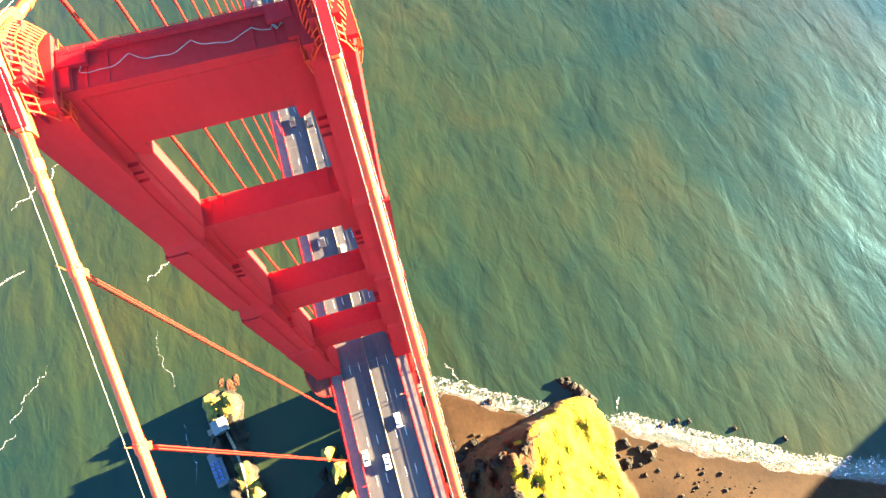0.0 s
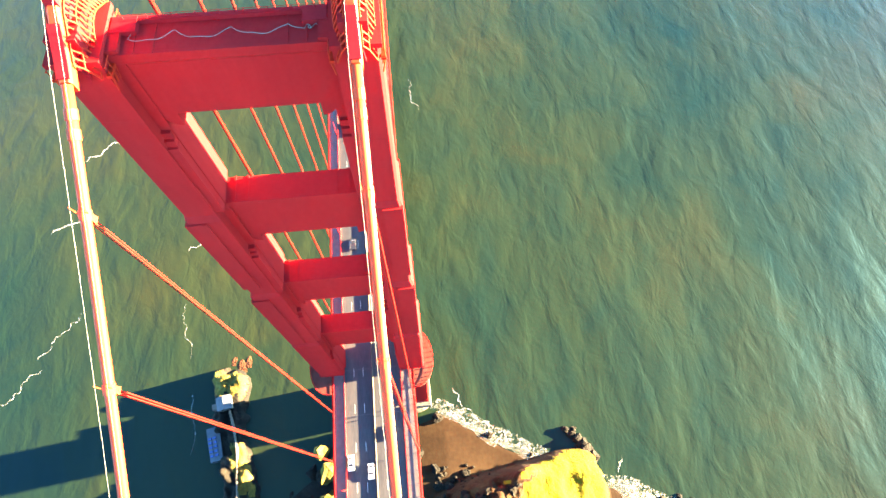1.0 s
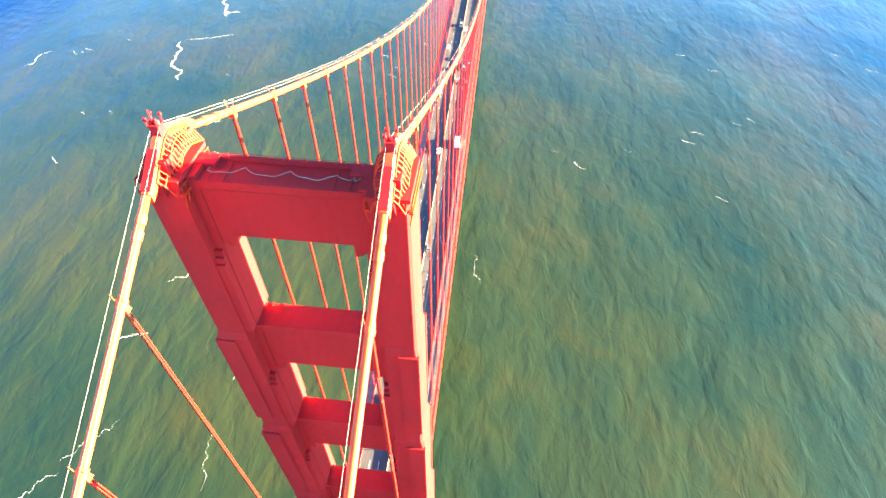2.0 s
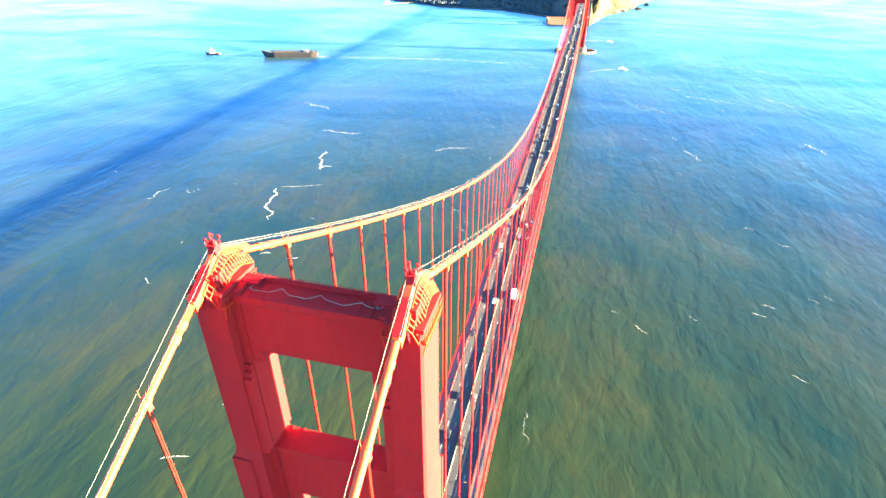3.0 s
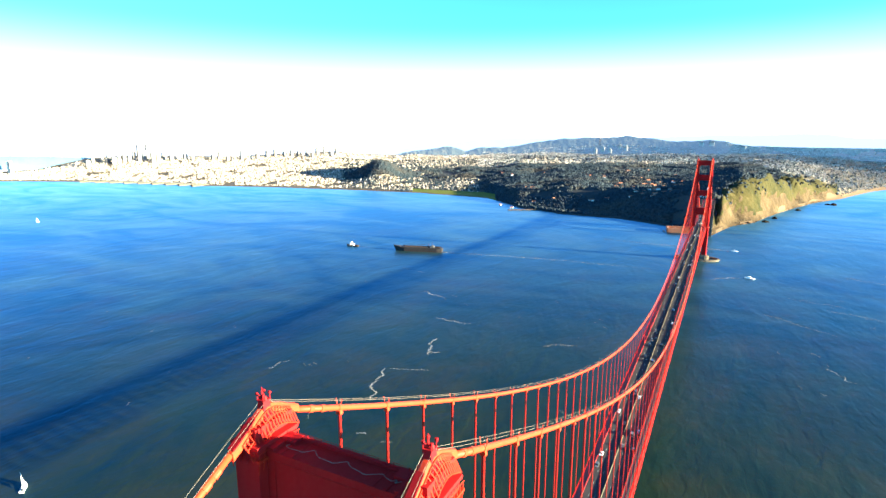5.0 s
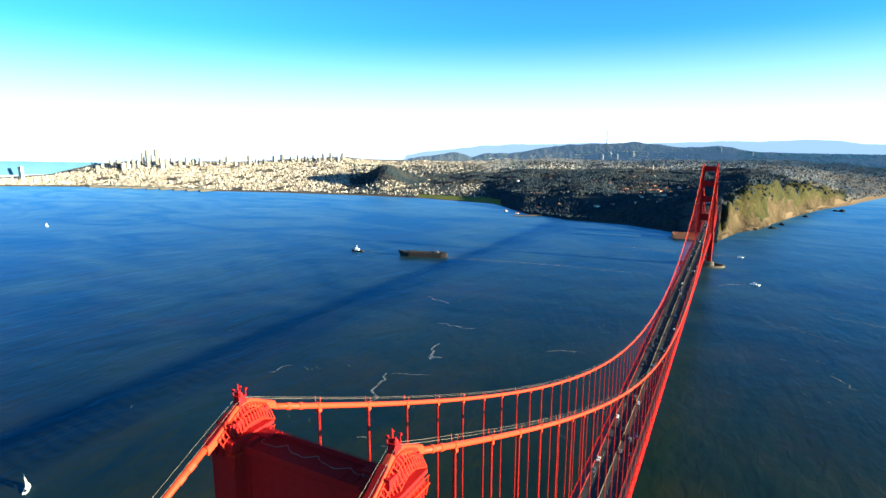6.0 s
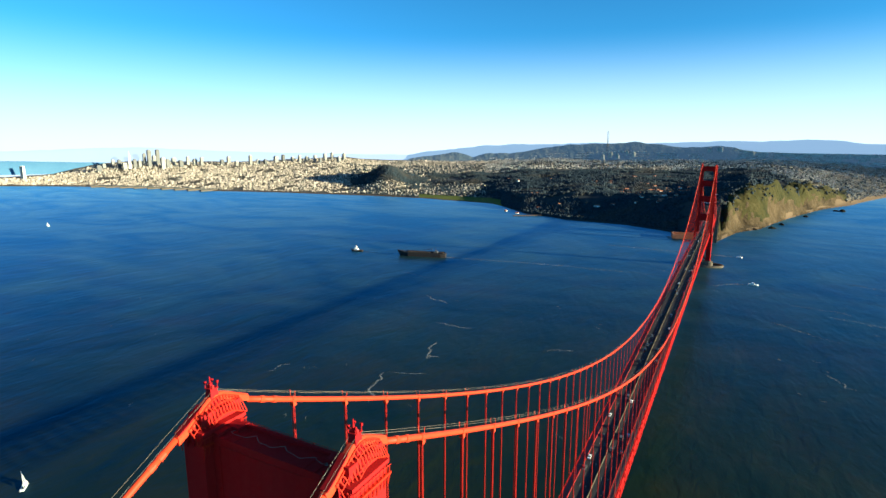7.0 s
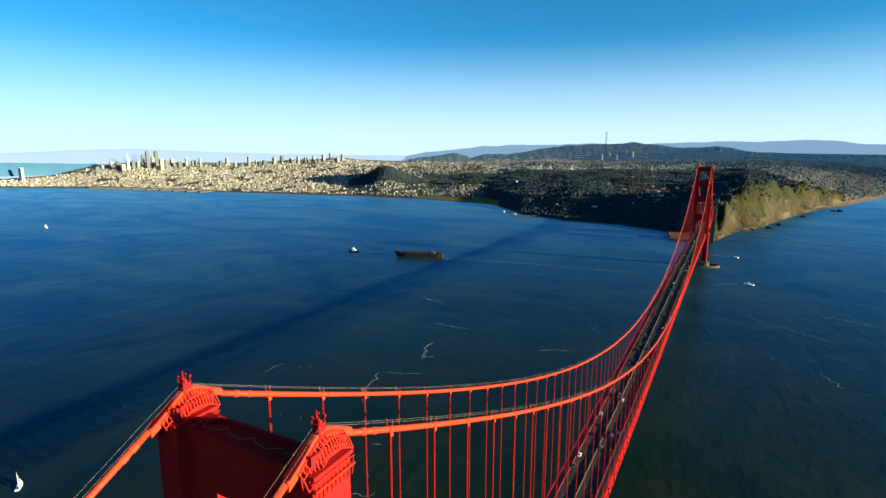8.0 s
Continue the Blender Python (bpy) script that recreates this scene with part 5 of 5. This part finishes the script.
# upright glowing sheet, fading upward, that whitens the sky over the horizon
HAZE = bpy.data.materials.new("horizon_haze_glow")
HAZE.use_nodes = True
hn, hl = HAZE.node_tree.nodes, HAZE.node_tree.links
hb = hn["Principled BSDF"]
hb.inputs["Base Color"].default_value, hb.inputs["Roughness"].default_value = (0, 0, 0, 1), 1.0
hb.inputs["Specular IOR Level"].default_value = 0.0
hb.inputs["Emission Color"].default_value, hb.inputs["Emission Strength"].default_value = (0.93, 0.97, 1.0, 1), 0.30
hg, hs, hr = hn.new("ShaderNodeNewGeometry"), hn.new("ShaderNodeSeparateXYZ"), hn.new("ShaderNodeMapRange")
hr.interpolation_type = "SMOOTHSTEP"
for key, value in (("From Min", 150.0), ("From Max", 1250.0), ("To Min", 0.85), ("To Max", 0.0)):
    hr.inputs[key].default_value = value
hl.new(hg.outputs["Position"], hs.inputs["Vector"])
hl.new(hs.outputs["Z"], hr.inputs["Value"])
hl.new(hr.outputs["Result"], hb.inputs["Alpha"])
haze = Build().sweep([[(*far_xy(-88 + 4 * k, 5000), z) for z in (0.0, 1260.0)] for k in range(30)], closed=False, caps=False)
thing("backdrop", haze, HAZE, "glowing sheet standing in for haze behind the far hills", "haze", kind="structure")
ridge("backdrop", "blue bay water beyond the far city point", [(-80, 172), (-66, 170), (-60, 160), (-56, 120)], 4880, FAR_BAY, 60, 0.5, 4)
suburb = Build()
rng = random.Random(91)
for k in range(14000):
    bq = rng.uniform(-26, 12) if k < 8000 else rng.uniform(-0.6, 13)
    plain = bq > -0.6
    u = max(0.01, round(rng.uniform(0.03, 0.93 if plain else 0.45) * 14) / 14 + rng.uniform(-0.006, 0.006))
    x, y = far_xy(bq, HILL_R + 90 * u)
    if fbm(bq * 10, u * 30, 0.09) < (-0.4 if plain else -0.12 + 0.3 * u):
        continue
    z = 60 + (lerp_table(HILL_PEAKS, bq) - 60) * math.sin(u * math.pi / 2) ** 0.8
    small_house(suburb, x, y, z + 1.0, rng.uniform(1.0, 3.2), rng.uniform(1, 2), rng.uniform(1.5, 3.5), radians(-9))
thing("hill_suburb", suburb, SUBURB, "rows of small pale houses climbing the distant hills", "houses", kind="stuff")
mast = thing("radio_mast", None, None, "tall three-legged red and white radio mast on the hill", "radio mast", at=pose(*far_xy(-11.8, 4800), 250))
for k in range(3):
    a = 2 * math.pi * k / 3
    part("mast_leg", Build().tube([(9 * math.cos(a), 9 * math.sin(a), -25), (4.5 * math.cos(a), 4.5 * math.sin(a), 70), (6.5 * math.cos(a), 6.5 * math.sin(a), 135)], 1.0, 6), BARRIER, mast)
for z in (25, 70, 112, 133):
    part("cross_arm", Build().box(-7, 7, -7, 7, z, z + 2.2), BRICK, mast)

rng = random.Random(14)
for bq, u, w, h in ((-12.2, 0.30, 13, 26), (-11.5, 0.34, 16, 30), (-10.8, 0.30, 12, 22), (-9.9, 0.42, 10, 18), (-9.3, 0.36, 12, 20), (-19.5, 0.16, 16, 22), (-18.6, 0.2, 12, 16), (-17.9, 0.14, 14, 18), (-2.6, 0.66, 14, 18), (-1.7, 0.68, 18, 20), (0.9, 0.75, 16, 14)):
    x, y = far_xy(bq, HILL_R + 90 * u - 12)
    z = 60 + (lerp_table(HILL_PEAKS, bq) - 60) * math.sin(u * math.pi / 2) ** 0.8
    block = thing("hill_building", None, None, "large pale building standing on the wooded hill", "building", "pale buildings on the hill", at=pose(x, y, z - 6, 0, 0, -9 + rng.uniform(-8, 8)))
    part("wall", Build().box(-w, w, -7, 7, -20, h * 0.7).box(-w * 0.4, w * 0.5, -6, 6, h * 0.7, h), SUBURB, block)
    part("roof", Build().box(-w - 0.5, w + 0.5, -7.5, 7.5, h * 0.7, h * 0.7 + 1.2), ROOF_GREY, block)
    for k in range(3):
        part("window_band", Build().box(-w * 0.92, w * 0.92, -7.2, -6.9, 1 + h * 0.21 * k, 2.4 + h * 0.21 * k), TOWERS_DARK, block)
pylon = thing("bridge_pylon", None, None, "pale tall pylon standing in the far bay", "pylon", at=pose(*far_xy(-65.9, 4790), 0))
part("shaft", Build().box(-20, -8, -8, 8, -4, 122, top=0.94).box(8, 20, -8, 8, -4, 122, top=0.94), SUBURB, pylon)
part("cross_beam", Build().box(-15, 15, -6, 6, 112, 120).box(-15, 15, -6, 6, 70, 77), SUBURB, pylon)

# landmarks on the far shore
fort = thing("brick_fort", None, None, "square old brick fort on the point under the bridge", "fort", at=pose(-62, 1668, 0, 0, 0, 10))
part("wall", Build().box(-38, 38, -26, -20, -2, 13).box(-38, 38, 20, 26, -2, 13).box(-38, -32, -20, 20, -2, 13).box(32, 38, -20, 20, -2, 13), BRICK, fort)
part("yard", Build().box(-32, 32, -20, 20, -2, 1.5), CONCRETE, fort)
sea_wall = thing("sea_wall", ribbon([(-110, 1668, 3), (-104, 1640, 3), (-60, 1632, 3), (-10, 1640, 3), (24, 1660, 3)], 2.4), CONCRETE, "pale concrete sea wall round the fort point", "sea wall")
anchor = thing("cable_anchorage", None, None, "massive pale concrete anchorage and pylons at the far bridge end", "anchorage")
for y in (1628, 1745):
    for side in (-1, 1):
        part("pylon", Build().box(side * 17 - 4, side * 17 + 4, y - 6, y + 6, -2, 84).box(side * 17 - 3, side * 17 + 3, y - 4, y + 4, 84, 90), CONCRETE, anchor)
arch = thing("arch_span", None, None, "orange steel arch carrying the roadway over the fort", "arch")
for side in (-1, 1):
    part("arch_rib", Build().tube([(side * 12, 1634 + 105 * k / 16, 30 + 36 * math.sin(math.pi * k / 16)) for k in range(17)], 1.3, 6), ORANGE, arch)
    for k in range(1, 16):
        y = 1634 + 105 * k / 16
        part("arch_post", Build().bar((side * 12, y, 30 + 36 * math.sin(math.pi * k / 16)), (side * 12, y, 68), 0.8), ORANGE, arch)
plaza = thing("toll_plaza", None, None, "low toll plaza canopy and sheds at the road's end", "toll plaza", at=pose(-10, 2010, far_height(-2, 2065) + 1))
part("canopy", Build().box(-38, 38, -6, 6, 6, 7.2), BRICK, plaza)
for k in range(10):
    part("booth", Build().box(-36 + 8 * k, -33 + 8 * k, -4, 4, -1, 6), WHITE, plaza)
rng = random.Random(77)
for k in range(64):
    bq, r = (rng.uniform(-22, -3), rng.uniform(2150, 3300)) if k < 30 else (rng.gauss(-7, 2.2), rng.uniform(2200, 2650))
    x, y = far_xy(bq, r)
    hb = thing("park_house", None, None, "pale low house with a red-brown roof among dark trees", "house", "houses in the wooded park", at=pose(x, y, far_height(bq, r), 0, 0, rng.uniform(0, 90)))
    w, d, h = rng.uniform(5, 10), rng.uniform(4, 6), rng.uniform(4, 7)
    part("wall", Build().box(-w, w, -d, d, -4, h), WHITE if k % 3 else TOWERS_PALE, hb)
    part("roof", Build().sweep([[(x2, -d - 0.5, h), (x2, d + 0.5, h), (x2, 0, h + 4)] for x2 in (-w - 0.5, w + 0.5)]), BRICK, hb)
wharf = thing("wooden_wharf", None, None, "long low wharf standing in the shallow water", "wharf", at=pose(-640, 1930, 0, 0, 0, 35))
part("deck", Build().box(-60, 60, -6, 6, 2.0, 3.4), FAR_SAND, wharf)
for k in range(9):
    part("pile", Build().tube([(-56 + 14 * k, 0, -3), (-56 + 14 * k, 0, 2)], 1.2, 8), JOINT, wharf)
for x, y, s in ((430, 2700, 8), (452, 2690, 12), (300, 2420, 9), (170, 2010, 10), (120, 1950, 8), (205, 2120, 9)):
    boulder(x, y, s, -1.0, "sea stacks off the bluffs")
